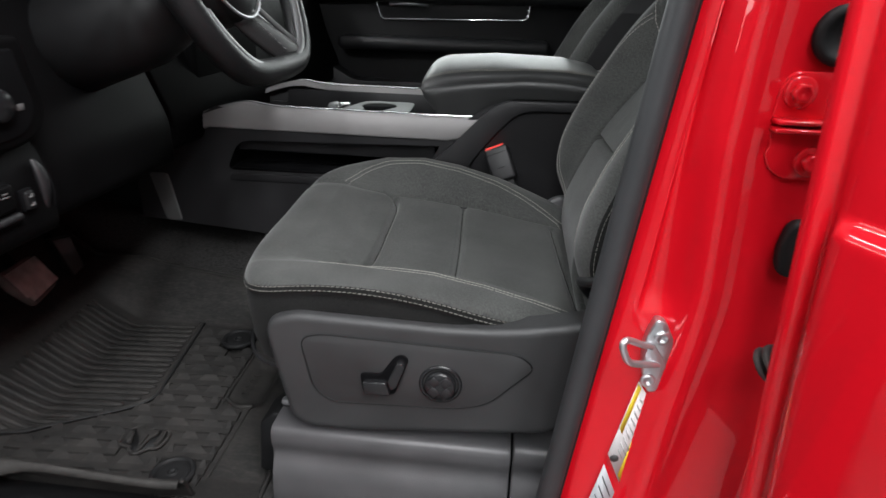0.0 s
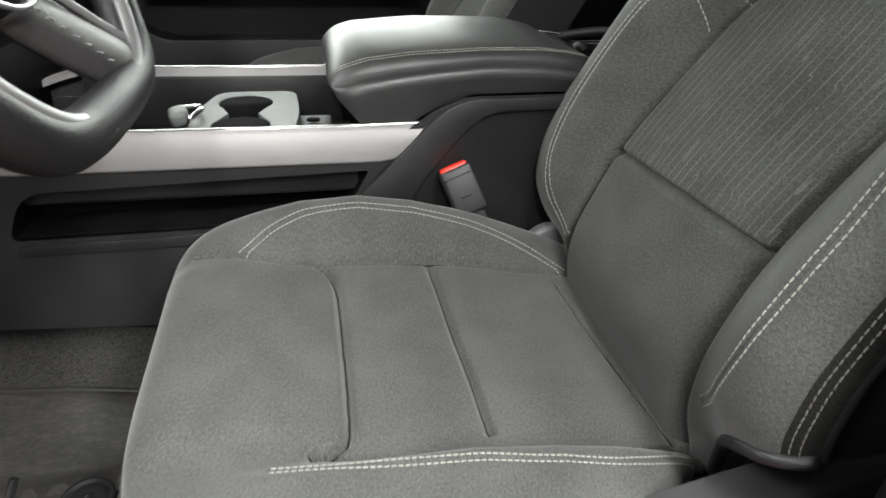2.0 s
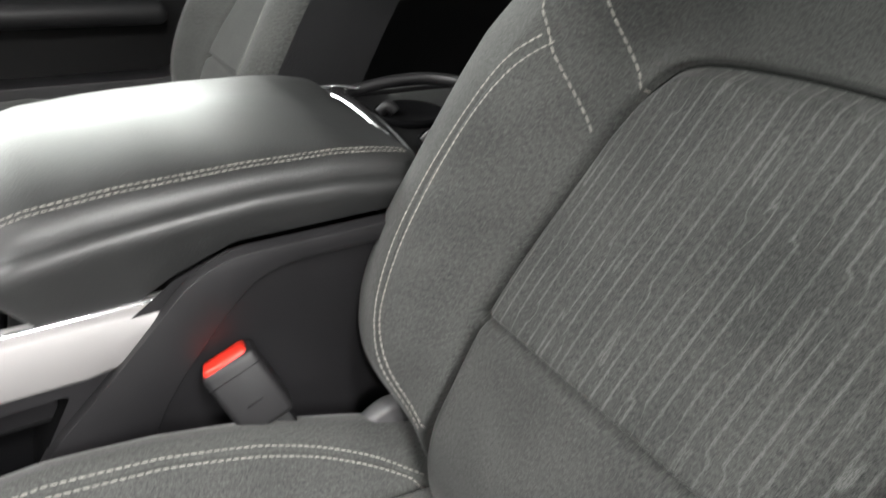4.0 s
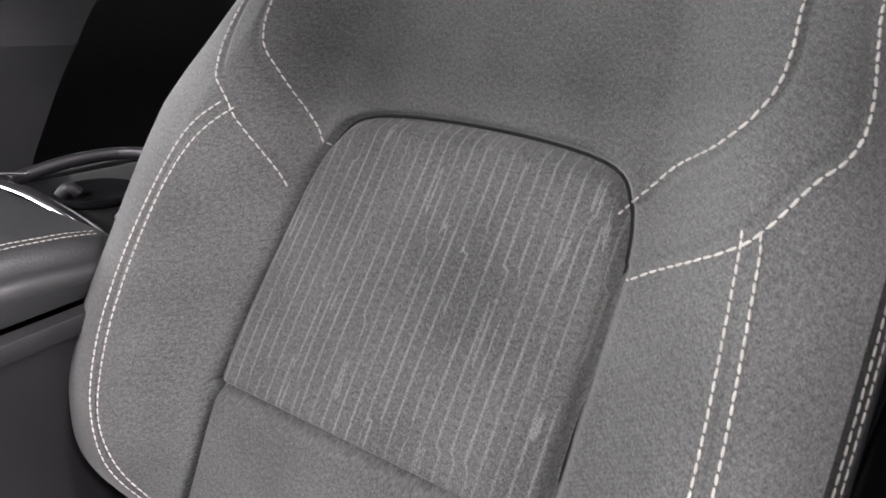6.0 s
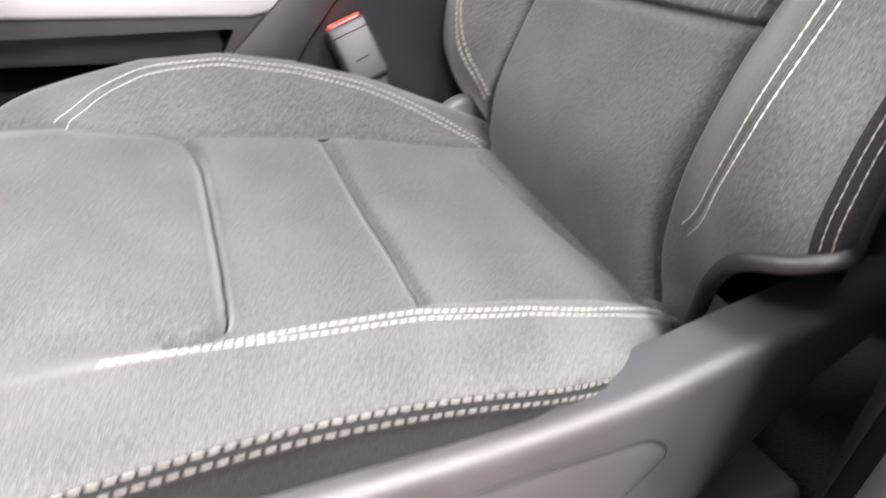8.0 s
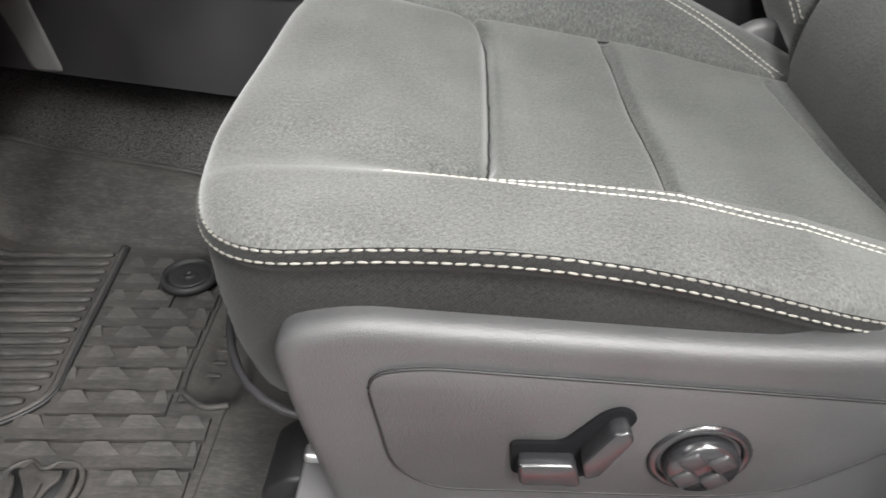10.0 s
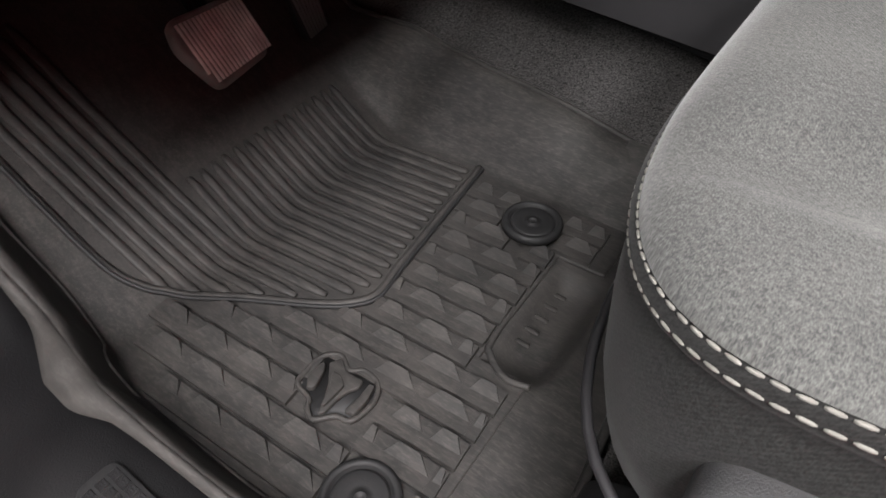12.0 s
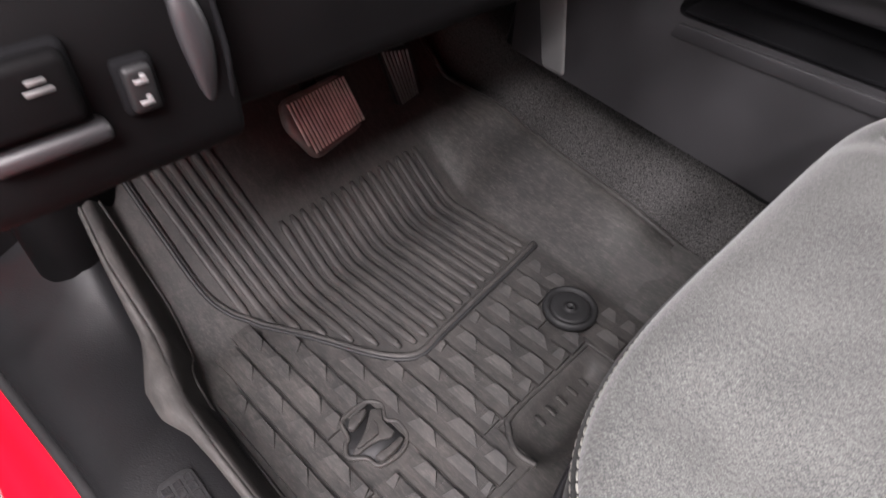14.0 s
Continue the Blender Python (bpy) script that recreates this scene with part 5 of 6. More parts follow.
part("tread_pad", prism(pad_o, "z", 0.630, 0.6350, 0.001), RUBBER_CLEAN, sill, "black tread pad with small square studs")
studs = box(-0.462, 0.656, 0.6352, 0.0095, 0.0085, 0.0014, 0.0004, 1)
stud_mesh = bpy.data.meshes.new("tread_stud")
studs.to_mesh(stud_mesh)
studs.free()
for k in range(31):
    for q in range(3):
        stud = link("tread_stud", stud_mesh, SILL, sill, "", False)
        stud.location = (0.0114 * k, 0.0112 * q, 0)
part("sill_seal", tube([(xx, sill_y(xx) - 0.002, 0.612) for xx in np.linspace(-1.05, 0.29, 36)], 0.007, 8), RUBBER_CLEAN, sill)
rocker = thing("rocker_panel", "glossy red painted rocker panel below the door opening", "body panel", kind="structure")
rows = []
for xx in np.linspace(-1.05, 0.36, 50):
    e = sill_y(xx) - 0.606
    rows.append([(xx, 0.607 + e, 0.602), (xx, 0.595 + e, 0.604), (xx, 0.586 + e, 0.600), (xx, 0.577 + e, 0.590), (xx, 0.569 + e, 0.572), (xx, 0.550 + 0.7 * e, 0.562), (xx, 0.53 + 0.4 * e, 0.556), (xx, 0.515, 0.54), (xx, 0.505, 0.50), (xx, 0.50, 0.40), (xx, 0.53, 0.33)])
link("rocker_skin", sheet_mesh("rocker_skin", np.array(rows)), RED, rocker)
cowl = part("cowl_side_trim", prism(rounded([(-1.08, 0.66), (-0.795, 0.66), (-0.762, 0.694), (-0.770, 0.738), (-0.815, 0.790), (-1.08, 0.835)], [0, 0.02, 0.02, 0.03, 0.04, 0]), "z", 0.60, 1.06, 0.008), DASH_SHADE, None)
tagged(cowl, "black plastic kick trim ahead of the door opening", "trim", "", "structure")

# ---- pedals ----
brake = thing("brake_pedal", "wide brake pedal with worn reddish ribbed rubber pad", "pedal")
ex, ez = Vector((-0.020, 0.096, -0.010)).normalized(), Vector((-0.046, -0.004, 0.060)).normalized()
nn = ex.cross(ez).normalized()
PM = Matrix((ex, ez, nn)).transposed().to_4x4()
PM.translation = Vector((-0.688, 1.018, 0.808))
def at_brake(bm):
    bmesh.ops.transform(bm, matrix=PM, verts=bm.verts)
    return bm
pado = rounded([(-0.040, -0.046), (0.050, -0.034), (0.060, 0.02), (0.050, 0.040), (-0.050, 0.036), (-0.060, 0.006)], 0.012)
part("pad", at_brake(prism(pado, "z", -0.010, 0.006, 0.005, 3)), PEDAL_DARK, brake, "worn ribbed rubber pad")
for k in range(17):
    t = -0.046 + 0.0062 * k
    lo, hi = np.interp(t, [-0.06, -0.04, 0.05], [0.0, -0.038, -0.028]), np.interp(t, [-0.05, 0.05], [0.028, 0.033])
    part("pad_rib", at_brake(tube([(t, lo, 0.0064), (t, hi, 0.0064)], 0.0021, 6)), PEDAL, brake)
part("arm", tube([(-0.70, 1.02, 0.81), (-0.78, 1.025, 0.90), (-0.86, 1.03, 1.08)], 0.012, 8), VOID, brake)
gas = thing("accelerator_pedal", "narrow black accelerator pedal with vertical ribs", "pedal")
go = [(1.150, 0.835), (1.206, 0.822), (1.228, 0.738), (1.186, 0.728)]
part("pad", prism(rounded(go, 0.006), "x", -0.752, -0.738, 0.004), RUBBER_CLEAN, gas, "ribbed black pad")
for k in range(7):
    t = (k + 0.5) / 7
    a = Vector((-0.7375, 1.152 + 0.050 * t, 0.830 - 0.010 * t))
    b = Vector((-0.7375, 1.189 + 0.034 * t, 0.734 + 0.008 * t))
    part("pad_rib", tube([a, b], 0.002, 6), STRIP_GREY, gas)
part("arm", tube([(-0.76, 1.18, 0.80), (-0.82, 1.17, 0.98)], 0.009, 8), VOID, gas)

# ---- dashboard ----
dash = thing("dashboard", "black dashboard underside with switch panel beside the steering column", "dashboard")
lower = [(-0.40, 1.02), (-0.40, 1.10), (-0.44, 1.20), (-0.47, 1.32), (-0.60, 1.40), (-1.08, 1.38), (-1.08, 0.98), (-0.70, 0.96)]
part("dash_body", prism(rounded([(a - 0.03, b) for a, b in lower], 0.02), "y", 0.80, 1.15, 0.01), DASH_SHADE, dash, "black knee panel")
part("dash_centre", prism(rounded([(a - 0.03, b + (0.02 if b < 1.05 else 0.0)) for a, b in lower], 0.02), "y", 1.152, 2.28, 0.01), DASH_SHADE, dash, "black lower dashboard centre")
part("dash_end", prism(rounded(lower, [0.02, 0.02, 0.03, 0.04, 0.02, 0, 0, 0.02]), "y", 0.66, 0.797, 0.006, 3), DASH_SHADE, dash, "black end panel with switches")
part("bezel", tube(spline([(-0.416, 0.792, 1.02), (-0.402, 0.792, 1.05), (-0.400, 0.793, 1.09), (-0.428, 0.794, 1.17), (-0.455, 0.796, 1.28)], 6), 0.0018, 8), VOID, dash)
# pad in lighter plastic than the panel, painting in its long highlight
part("highlight_pad", tube(spline([(-0.404, 0.774, 1.122), (-0.399, 0.777, 1.105), (-0.398, 0.779, 1.080), (-0.402, 0.780, 1.052)], 6), [0.002 + 0.0065 * math.sin(math.pi * k / 18) for k in range(19)], 10, False, 0.6, (1, 0, 0)), PLASTIC, dash, "raised pad beside the switch, lighter for its highlight")
upper = rounded([(0.66, 1.138), (0.762, 1.138), (0.800, 1.146), (0.820, 1.176), (0.812, 1.215), (0.800, 1.27), (0.66, 1.27)], [0, 0.02, 0.02, 0.02, 0.02, 0, 0])
part("switch_bezel", prism(upper, "x", -0.46, -0.402, 0.008, 3), DASH_SHADE, dash, "raised bezel round the light switches")
part("bezel_face", prism([(0.66 + (a - 0.66) * 0.86, 1.20 + (b - 1.20) * 0.80) for a, b in upper], "x", -0.41, -0.399, 0.003), VOID, dash)
part("light_dial", lathe([(0.020, 0), (0.020, 0.010), (0.016, 0.013), (0.0, 0.013)], (-0.400, 0.735, 1.195), (1, 0, 0), 28), GLOSS_BLACK, dash)
part("white_mark", box(-0.3985, 0.772, 1.188, 0.001, 0.010, 0.008, 0.0003, 1), STRIP_GREY, dash)
swm = thing("pedal_switch", "", "")
swm.parent = dash
part("switch_frame", box(-0.398, 0.745, 1.077, 0.008, 0.019, 0.029, 0.003, 2), VOID, swm)
part("rocker", box(-0.394, 0.745, 1.077, 0.007, 0.014, 0.024, 0.003, 3), PLASTIC_DARK, swm, "black rocker with two white pedal marks")
for dz in (0.0055, -0.0055):
    part("white_mark", box(-0.3898, 0.745, 1.0765 + dz, 0.001, 0.0065, 0.0022, 0.0003, 1), WHITE_INK, swm)
    part("white_mark", box(-0.3898, 0.7465, 1.0785 + dz, 0.001, 0.0026, 0.0030, 0.0003, 1), WHITE_INK, swm)
rel = thing("brake_release", "", "")
rel.parent = dash
part("release_well", box(-0.401, 0.697, 1.080, 0.010, 0.050, 0.056, 0.004), VOID, rel)
part("release_handle", box(-0.393, 0.694, 1.090, 0.012, 0.050, 0.034, 0.005, 3), DASH_SHADE, rel, "black release handle with pale lettering bars")
# lip lighter than the handle: its glossy highlight is put into colour
part("release_lip_highlight", box(-0.395, 0.699, 1.0635, 0.014, 0.054, 0.010, 0.004, 3), PLASTIC, rel)
part("lettering_bar", box(-0.3867, 0.704, 1.0975, 0.001, 0.008, 0.0022, 0.0003, 1), STRIP_GREY, rel)
part("lettering_bar", box(-0.3867, 0.704, 1.0930, 0.001, 0.012, 0.0022, 0.0003, 1), STRIP_GREY, rel)
part("screw", lathe([(0.0016, 0), (0.0016, 0.001), (0.0, 0.0013)], (-0.402, 0.728, 1.034), (1, 0, 0), 12), PLASTIC, dash)
# centre stack and hood are added to keep light off the silver trim
part("console_riser", prism(rounded([(-0.62, 1.02), (-0.475, 1.02), (-0.455, 1.10), (-0.445, 1.30), (-0.50, 1.44), (-0.70, 1.44)], [0, 0.02, 0.03, 0.04, 0.05, 0]), "y", 1.30, 1.62, 0.012, 3), DASH_SHADE, dash, "black centre stack meeting the console, added to shade its trim")
part("instrument_hood", prism(rounded([(-0.70, 1.40), (-0.47, 1.36), (-0.45, 1.50), (-0.52, 1.545), (-0.72, 1.50)], [0, 0.02, 0.03, 0.03, 0]), "y", 0.82, 1.20, 0.015, 3), DASH_SHADE, dash, "black instrument hood over the column, added to block light")
part("dash_top", prism([(-0.50, 1.32), (-0.52, 1.42), (-0.70, 1.46), (-1.20, 1.42), (-1.20, 1.30)], "y", 0.62, 2.32, 0.02, 3), VINYL, dash, "black soft dashboard top")

# ---- steering wheel and column ----
wheel = thing("steering_wheel", "black leather steering wheel with satin spokes and stitched rim", "steering wheel")
WM = Matrix.Translation((-0.218, 1.0, 1.370)) @ pose(0, 0, 0, 0, 68, 0)
def at_wheel(bm):
    bmesh.ops.transform(bm, matrix=WM, verts=bm.verts)
    return bm
R = 0.190


def rim_at(a, r=R):
    """Rim line in the wheel's plane: round, with a flattened foot."""
    c = r * math.cos(a)
    if c > 0.132:
        c = 0.132 + 0.034 * math.tanh((c - 0.132) / 0.034)
    return c, r * math.sin(a)


part("rim", at_wheel(tube([(*rim_at(a), 0) for a in np.linspace(0, math.tau, 96, endpoint=False)], 0.0185, 16, True)), RIM_LEATHER, wheel, "black leather wrapped rim")
part("rim_trim", at_wheel(tube([(*rim_at(a, R - 0.014), 0.010) for a in np.linspace(-1.15, 1.25, 60)], [0.002] + [0.0080] * 58 + [0.002], 10, False, 0.8)), RIM_TRIM, wheel, "satin inner rim trim")
part("hub", at_wheel(lathe([(0.085, -0.06), (0.085, -0.02), (0.075, -0.005), (0.05, 0.006), (0.0, 0.010)], (0, 0, 0), sides=36)), PLASTIC_DARK, wheel, "black airbag cover")
part("hub_ring", at_wheel(tube([(0.083 * math.cos(a), 0.083 * math.sin(a), -0.006) for a in np.linspace(-1.3, 1.3, 40)], 0.0024, 8)), STEEL, wheel, "satin ring round the airbag cover")
foot_spoke = part("spoke", at_wheel(tube(spline([(0.050, 0.004, -0.030), (0.085, 0.026, -0.022), (0.120, 0.052, -0.010), (0.156, 0.086, 0.004)], 6), [0.034 - 0.0002 * k for k in range(19)], 14, False, 0.34)), SPOKE, wheel, "leather covered lower spoke")
part("spoke_trim", at_wheel(tube(spline([(0.070, 0.052, -0.010), (0.105, 0.084, -0.002), (0.140, 0.118, 0.008), (0.146, 0.142, 0.010)], 6), 0.0050, 8, False, 0.7)), RIM_TRIM, wheel, "satin spoke edge")
for k in range(9):
    part("spoke_stitch", at_wheel(tube([(0.068 + 0.0085 * k, -0.004 + 0.0055 * k, -0.010 + 0.0022 * k), (0.071 + 0.0085 * k, 0.001 + 0.0055 * k, -0.009 + 0.0022 * k)], 0.0009, 5)), RIM_TRIM, foot_spoke)
for s in (-1, 1):
    part("spoke", at_wheel(tube([(0.0, s * 0.06, -0.022), (0.004, s * 0.12, -0.010), (0.0, s * R, 0.0)], [0.026, 0.022, 0.018], 12, False, 0.4)), GLOSS_BLACK, wheel, "glossy dark side spoke")
    part("spoke_trim", at_wheel(tube([(0.026, s * 0.075, -0.012), (0.024, s * 0.12, -0.004), (0.020, s * 0.172, 0.006)], 0.0030, 8)), CHROME, wheel, "bright spoke edge")
column = thing("steering_column", "black plastic steering column shroud with stalks", "steering column")
part("shroud", tube([(-0.30, 1.0, 1.31), (-0.36, 1.0, 1.29), (-0.60, 1.0, 1.21)], [0.055, 0.075, 0.085], 20), PLASTIC_DARK, column)
part("stalk", tube([(-0.34, 0.96, 1.32), (-0.33, 0.88, 1.33), (-0.32, 0.81, 1.335)], [0.006, 0.007, 0.009], 10), PLASTIC, column)

# ---- B-pillar ----
pillar = thing("door_pillar", "glossy red painted door pillar with stepped edges between the doors", "body pillar", kind="structure")
def px(z):
    return np.interp(z, [0.55, 0.74, 1.05, 1.33, 1.9], [0.262, 0.292, 0.326, 0.356, 0.42])
def ridge(z):
    return np.interp(z, [0.55, 0.82, 0.94, 1.02, 1.07, 1.14, 1.21, 1.29, 1.9], [0.352, 0.374, 0.385, 0.395, 0.399, 0.396, 0.392, 0.394, 0.42])


rows = []
for z in np.linspace(0.5, 1.9, 120):
    a, r = float(px(z)), float(ridge(z))
    flare = 0.05 * max(0.0, (0.85 - z) / 0.35) ** 2
    dip = 0.010 * float(smooth01(np.array((z - 1.035) / 0.02)))     # sunken panel above the striker
    front = [(a - 0.002, 0.668), (a + 0.002, 0.664), (a + 0.005, 0.6605), (a + 0.008, 0.6590), (a + 0.012, 0.6575)]
    b0, b1 = a + 0.015, r - 0.024
    mid = [(b0 + (b1 - b0) * s, 0.6565 - 0.0095 * s + dip * d) for s, d in ((0.0, 0.0), (0.10, 0.0), (0.16, 0.15), (0.24, 0.7), (0.34, 1.0), (0.7, 1.0), (1.0, 0.8))]
    swell = [(r - 0.018, 0.6425 + 0.5 * dip), (r - 0.013, 0.6375 + 0.2 * dip), (r - 0.008, 0.6325), (r - 0.003, 0.6295), (r + 0.003, 0.6280), (r + 0.010, 0.6285), (r + 0.017, 0.6315), (r + 0.024, 0.6350), (r + 0.032, 0.6375), (r + 0.045, 0.6395), (r + 0.085, 0.6405), (r + 0.140, 0.6440), (r + 0.155, 0.655), (r + 0.165, 0.69)]
    rows.append([(p[0] + flare, p[1], z) for p in front + mid + swell])
link("pillar_skin", sheet_mesh("pillar_skin", np.array(rows)), RED, pillar)
part("seal_edge", tube([(float(px(z)) - 0.0035, 0.6625, z) for z in np.linspace(0.5, 1.88, 60)], 0.0030, 8), RUBBER_CLEAN, pillar, "dark lip of the weatherstrip")
part("weatherstrip", tube([(float(px(z)) - 0.016, 0.664, z) for z in np.linspace(0.5, 1.88, 60)], 0.0135, 12), SEAL, pillar, "grey rubber weatherstrip")
trim_rows = []
for z in np.linspace(0.5, 1.86, 40):
    a = float(px(z))
    trim_rows.append([(a - 0.010, 0.668, z), (a - 0.017, 0.678, z), (a - 0.014, 0.688, z), (a + 0.010, 0.698, z), (a + 0.06, 0.704, z), (0.46, 0.708, z)])
link("inner_lip", sheet_mesh("inner_lip", np.array(trim_rows)), DASH_SHADE, pillar, "black inner trim lip")
# pillar trim, run on past the pillar as an added dark screen
inner = part("pillar_trim", prism([(0.335, 0.700), (0.345, 0.715), (0.40, 0.722), (1.05, 0.715), (1.05, 0.70)], "z", 0.6, 1.86, 0.01), PLASTIC_DARK, None)
tagged(inner, "black plastic inner pillar trim, lengthened to darken the rear doorway", "trim", "", "structure")
belt = thing("seat_belt", "black seat belt webbing hanging beside the pillar", "seat belt")
part("webbing", prism([(0.50, 0.62), (0.55, 0.62), (0.58, 1.80), (0.53, 1.80)], "y", 0.724, 0.727, 0.0), VOID, belt)
striker = thing("door_striker", "zinc plated door striker loop bolted to the pillar", "striker")
so = rounded([(0.361, 1.037), (0.371, 1.034), (0.3825, 1.012), (0.381, 0.978), (0.374, 0.951), (0.364, 0.949), (0.355, 0.975), (0.353, 1.012)], 0.008)
part("base_plate", prism(so, "y", 0.6375, 0.652, 0.002), STEEL, striker)
boss = rounded([(0.358, 1.012), (0.366, 1.004), (0.378, 0.984), (0.372, 0.978), (0.357, 0.980), (0.354, 0.998)], 0.004)
part("boss", prism(boss, "y", 0.6335, 0.6390, 0.0015), STEEL, striker)
part("loop", tube(spline([(0.362, 0.638, 1.005), (0.347, 0.628, 1.013), (0.334, 0.618, 1.022), (0.3285, 0.613, 1.0245), (0.3255, 0.611, 1.020), (0.329, 0.610, 1.010), (0.3335, 0.611, 1.0025), (0.340, 0.6145, 0.9985), (0.353, 0.624, 0.9925), (0.372, 0.638, 0.985)], 6), 0.0036, 12), STEEL, striker, "bent steel loop")
for bx, bz in ((0.3685, 1.017), (0.3625, 0.965)):
    part("bolt", lathe([(0.0078, 0), (0.0078, 0.0015), (0.0062, 0.003), (0.0040, 0.003), (0.0034, 0.0012), (0.0, 0.0012)], (bx, 0.6376, bz), (0, -1, 0), 20), STEEL, striker, "star socket bolt")
sticker = thing("tyre_sticker", "white and yellow information sticker on the red pillar", "sticker")
def label_quad(corners, u0, u1, v0, v1, y0, y1):
    """A flat piece of a slanting sticker, in shares of its width and height; corners from the top, round."""
    tl, tr, br, bl = [Vector(c) for c in corners]
    at = lambda u, v: tuple((tl * (1 - u) + tr * u) * (1 - v) + (bl * (1 - u) + br * u) * v)
    return prism([at(u0, v0), at(u1, v0), at(u1, v1), at(u0, v1)], "y", y0, y1, 0.0)


WHITE_Q = [(0.356, 0.958), (0.375, 0.930), (0.356, 0.815), (0.337, 0.858)]
part("paper", label_quad(WHITE_Q, 0, 1, 0, 1, 0.6438, 0.6446), LABEL, sticker)
part("yellow_band", label_quad(WHITE_Q, 0.02, 0.22, 0.02, 0.62, 0.6434, 0.6437), YELLOW, sticker)
part("yellow_band", label_quad(WHITE_Q, 0.74, 0.97, 0.42, 0.97, 0.6434, 0.6437), YELLOW, sticker)
for k in range(9):
    part("print_bar", label_quad(WHITE_Q, 0.32, 0.86 - 0.12 * (k % 3), 0.10 + 0.085 * k, 0.125 + 0.085 * k, 0.6434, 0.6437), LABEL_DIM, sticker)
part("round_mark", lathe([(0.005, 0), (0.005, 0.0006), (0.0, 0.0006)], (0.3445, 0.6436, 0.853), (0, -1, 0), 18), INK, sticker)
sticker2 = thing("grey_sticker", "grey foil sticker with dark print on the red pillar", "sticker")
GREY_Q = [(0.335, 0.842), (0.352, 0.802), (0.336, 0.715), (0.318, 0.755)]
part("foil", label_quad(GREY_Q, 0, 1, 0, 1, 0.6450, 0.6457), LABEL_GREY, sticker2)
for k in range(5):
    part("print_bar", label_quad(GREY_Q, 0.15, 0.85 - 0.15 * (k % 2), 0.12 + 0.16 * k, 0.15 + 0.16 * k, 0.6446, 0.6449), STRIP_GREY, sticker2)
UPPER = [(0.421, 1.2385), (0.423, 1.266), (0.431, 1.2795), (0.500, 1.281), (0.500, 1.2385)]
LOWER = [(0.422, 1.2325), (0.425, 1.216), (0.422, 1.210), (0.429, 1.196), (0.442, 1.188), (0.500, 1.188), (0.500, 1.2325)]
for outline, bx, bz, lz in ((UPPER, 0.439, 1.263, 1.2395), (LOWER, 0.461, 1.205, 1.2325)):
    hinge = thing("hinge_bracket", "red painted door hinge leaf bolted to the pillar", "hinge", group="rear door hinges")
    part("plate", prism(rounded(outline, 0.006), "y", 0.6350, 0.6420, 0.0015), RED, hinge)
    part("lip", box(0.461, 0.630, lz, 0.078, 0.018, 0.0042, 0.0015), RED, hinge)
    part("washer", lathe([(0.0135, 0), (0.0135, 0.0018), (0.0120, 0.003), (0.0, 0.003)], (bx, 0.6350, bz), (0, -1, 0), 28), RED, hinge)
    part("bolt", lathe([(0.0085, 0), (0.0085, 0.0055), (0.0068, 0.0075), (0.0050, 0.0066), (0.0, 0.0062)], (bx, 0.6322, bz), (0, -1, 0), 6), RED, hinge, "red painted hexagon bolt")
g = part("grommet", lathe([(0.024, 0), (0.0245, 0.005), (0.021, 0.0085), (0.016, 0.007), (0.0135, 0.002), (0.0, 0.002)], (0.463, 0.6400, 1.308), (0, -1, 0), 32), RUBBER_CLEAN)
tagged(g, "round black rubber grommet in the red pillar", "grommet", "rubber grommets")
g = part("grommet", prism(rounded([(0.458, 1.152), (0.452, 1.120), (0.457, 1.096), (0.486, 1.096), (0.490, 1.125), (0.486, 1.152)], 0.012), "y", 0.628, 0.641, 0.004, 3), RUBBER_CLEAN)
tagged(g, "tall oval black rubber grommet in the red pillar", "grommet", "rubber grommets")
boot = thing("wiring_boot", "corrugated black rubber wiring boot between pillar and door", "wiring boot")
for k in range(9):
    part("bellow", lathe([(0.0135, -0.0036), (0.0180, -0.0012), (0.0180, 0.0012), (0.0135, 0.0036)], (0.4560 + 0.0052 * k, 0.600 - 0.0042 * k, 1.018 + 0.0062 * k), (0.55, -0.45, 0.66), 20), BOOT_RUBBER, boot)

# ---- rear door, standing open ----
rdoor = thing("rear_door", "glossy red rear door standing open with folded edge", "car door")
dirx, diry = math.cos(radians(62)), -math.sin(radians(62))
nx, ny = diry, -dirx
rows = []
for z in np.linspace(0.5, 1.9, 420):
    x0, y0 = 0.4115 + 0.050 * (1.25 - z), 0.515
    bulge = 0.012 * math.exp(-((z - 1.08) / 0.22) ** 2) - 0.009 * float(smooth01(np.array((z - 1.192) / 0.014)))
    pr = [(0.0, -0.045), (-0.004, -0.02), (-0.006, -0.004), (-0.003, 0.004), (0.004, 0.006), (0.008, 0.0045), (0.011, -0.003), (0.015, -0.005), (0.019, -0.003), (0.023, 0.003 + 0.5 * bulge), (0.029, 0.006 + bulge), (0.04, 0.008 + bulge), (0.10, 0.010 + bulge), (0.3, 0.012 + bulge), (0.6, 0.01 + bulge), (0.95, 0.0)]
    rows.append([(x0 + a * dirx + b * nx, y0 + a * diry + b * ny, z) for a, b in pr])
link("door_skin", sheet_mesh("door_skin", np.array(rows)), RED, rdoor, "glossy red door skin")
rows2 = [[(p[0][0] + 0.08, p[0][1] + 0.04, p[0][2]), (p[-1][0] + 0.06, p[-1][1] + 0.03, p[-1][2])] for p in rows]
link("door_inner", sheet_mesh("door_inner", np.array(rows2)), PLASTIC_DARK, rdoor)

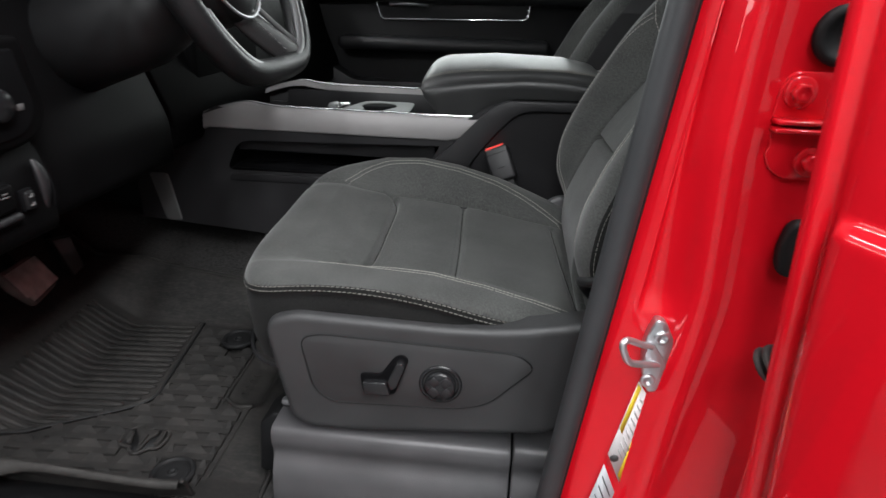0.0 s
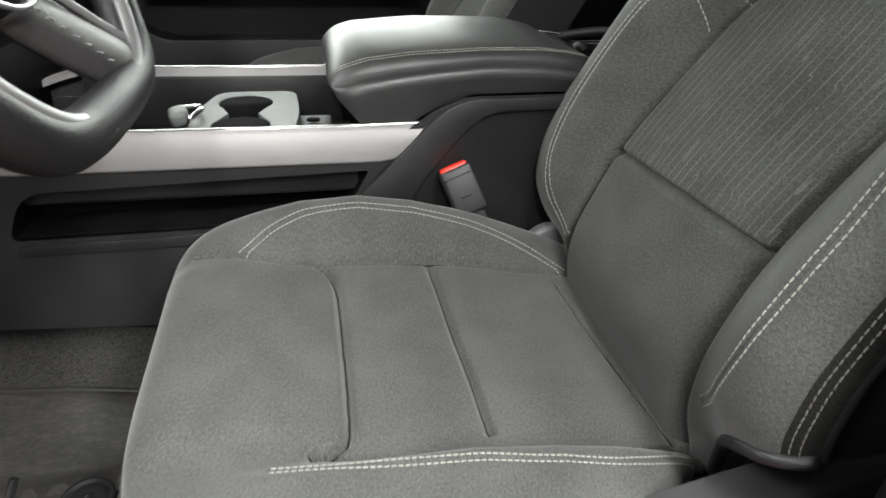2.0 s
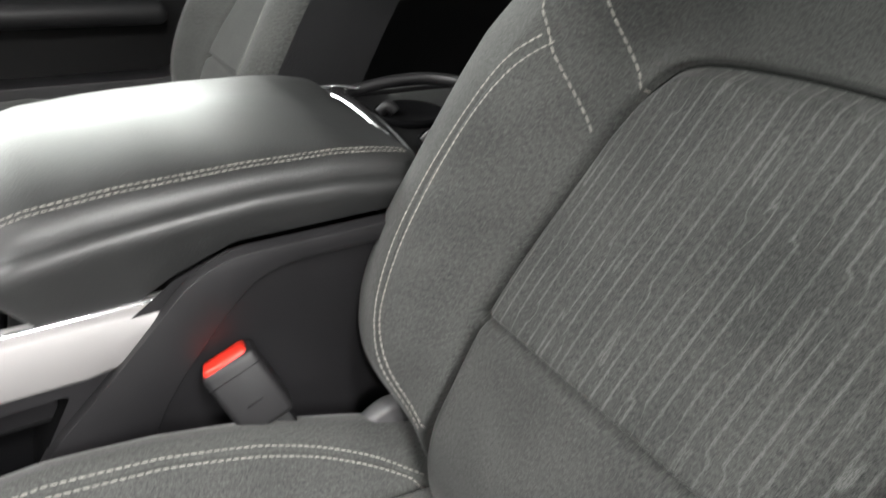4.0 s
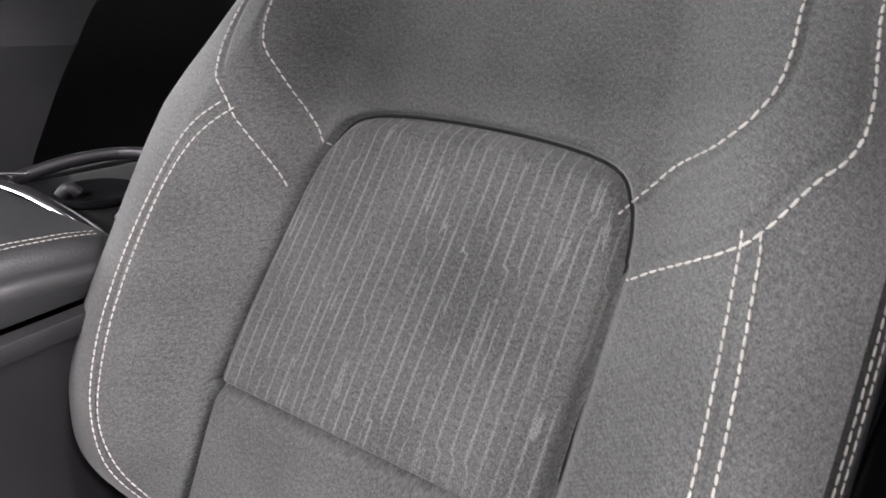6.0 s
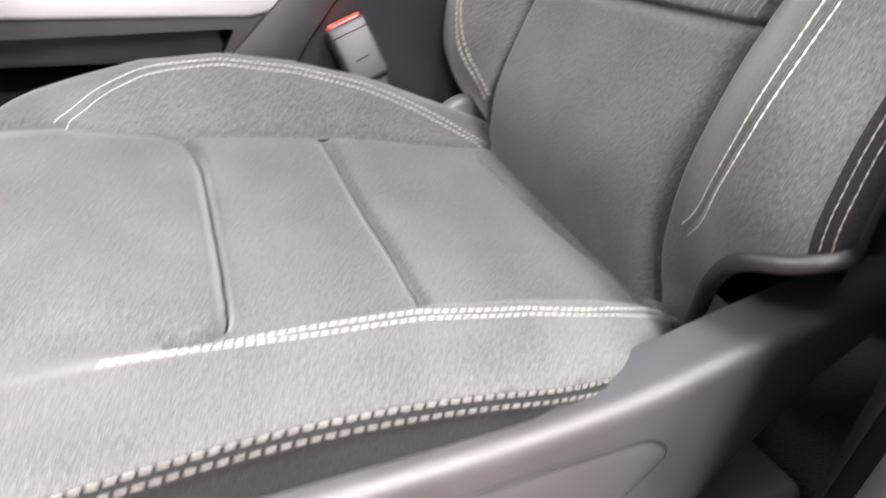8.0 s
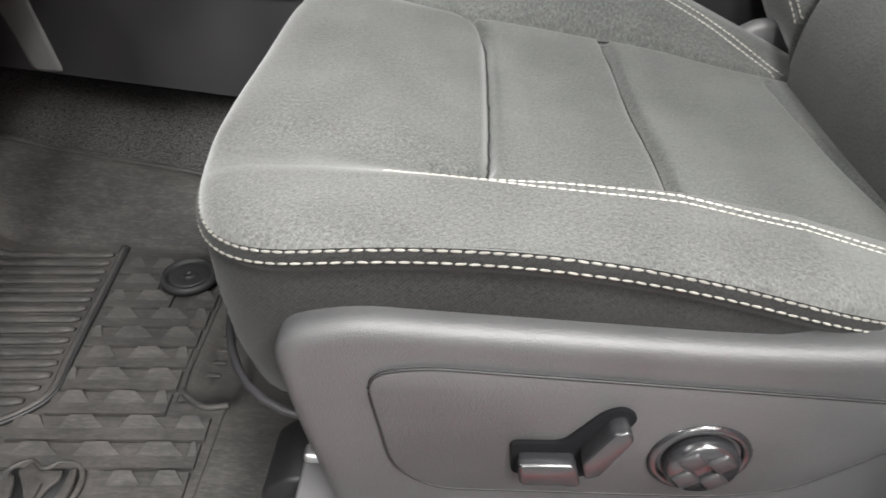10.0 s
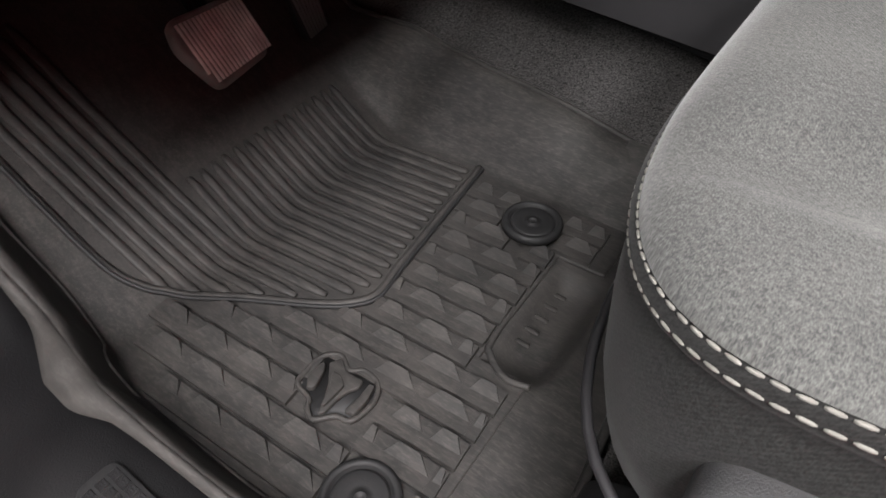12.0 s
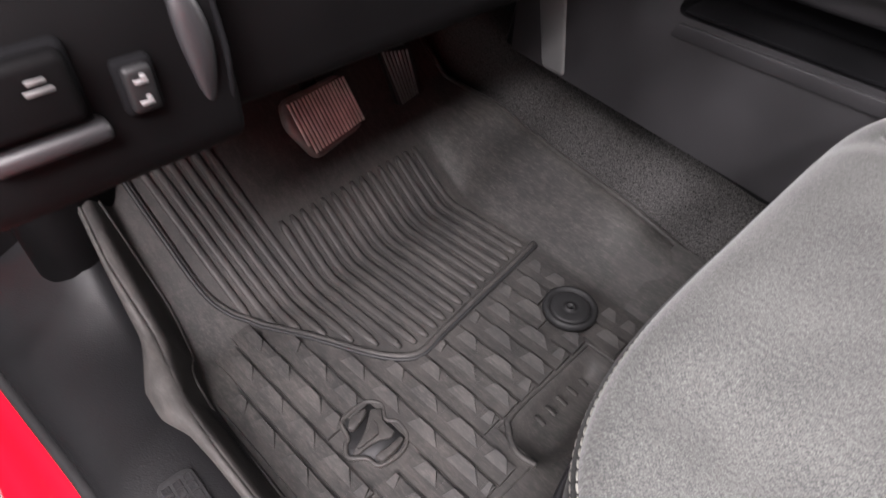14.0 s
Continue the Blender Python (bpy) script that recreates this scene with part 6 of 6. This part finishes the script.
# ---- passenger side ----
pseat = thing("passenger_seat", "charcoal cloth passenger seat beyond the console, in shade", "car seat")
PYC = 1.955
xq, yq, mq = cushion_xy(u[::3, ::3], v[::3, ::3])
Pq = cushion_place(xq, yq, mq)
Pq[..., 1] += PYC - YC
link("cushion", sheet_mesh("cushion", Pq, np.stack([xq, yq], -1)), CLOTH, pseat)
part("cushion_base", box(0.11, PYC, 0.84, 0.5, 0.44, 0.16, 0.03), VINYL, pseat)
Bq = B[::3, ::3].copy()
Bq[..., 1] += PYC - YC
link("backrest", sheet_mesh("backrest", Bq, UVB[::3, ::3]), CLOTH, pseat)
for side in (-1, 1):
    P = back_place(np.full(zs.shape, side * HALF), zs)
    P[:, 1] += PYC - YC
    P2 = P.copy()
    P2[:, 0] += 0.14
    link("side_panel", sheet_mesh("side_panel", np.array([P, P2])), VINYL, pseat)
    STITCH_OUT = Vector((-1, 0, 0.2))
    part("stitching", stitches(lambda a, b: back_at(a, b) + np.array([0, PYC - YC, 0]), [(a * side, b) for a, b in B_FAR], 0.0064, 0.0047, 0.001), THREAD, pseat)
pdoor = thing("passenger_door", "black passenger door trim with chrome outlined pull and armrest", "car door")
part("door_card", box(-0.10, 2.31, 0.98, 1.1, 0.05, 0.76, 0.015), PLASTIC_DARK, pdoor, "black door card")
part("armrest_shelf", box(-0.05, 2.24, 1.17, 0.72, 0.10, 0.045, 0.018, 3), VINYL, pdoor, "black padded door armrest")
part("upper_roll", box(-0.10, 2.28, 1.33, 1.1, 0.09, 0.06, 0.025, 3), VINYL, pdoor)
fr = rounded([(-0.30, 1.335), (-0.275, 1.245), (0.23, 1.255), (0.24, 1.335)], 0.02)
part("chrome_outline", tube([(a, 2.283, b) for a, b in fr], 0.0045, 8, True), CHROME, pdoor, "bright chrome outline")
part("inset_cloth", prism(fr, "y", 2.284, 2.29, 0.001), VINYL, pdoor)
part("pull_handle", tube(spline([(-0.24, 2.275, 1.295), (-0.20, 2.262, 1.297), (-0.15, 2.262, 1.296), (-0.11, 2.278, 1.292)], 6), 0.010, 10, False, 0.6), STEEL, pdoor, "satin door pull")
part("map_pocket", prism(rounded([(-0.45, 1.10), (-0.36, 1.045), (0.30, 1.045), (0.42, 1.12), (0.42, 0.80), (-0.45, 0.80)], 0.03), "y", 2.20, 2.28, 0.015, 3), PLASTIC, pdoor, "dark map pocket")

guide = part("belt_guide", tube([(0.80, 0.741, 1.400), (0.80, 0.744, 1.365), (0.80, 0.746, 1.335)], [0.004, 0.006, 0.004], 10, False, 0.5), CHROME, belt, "bright belt guide")
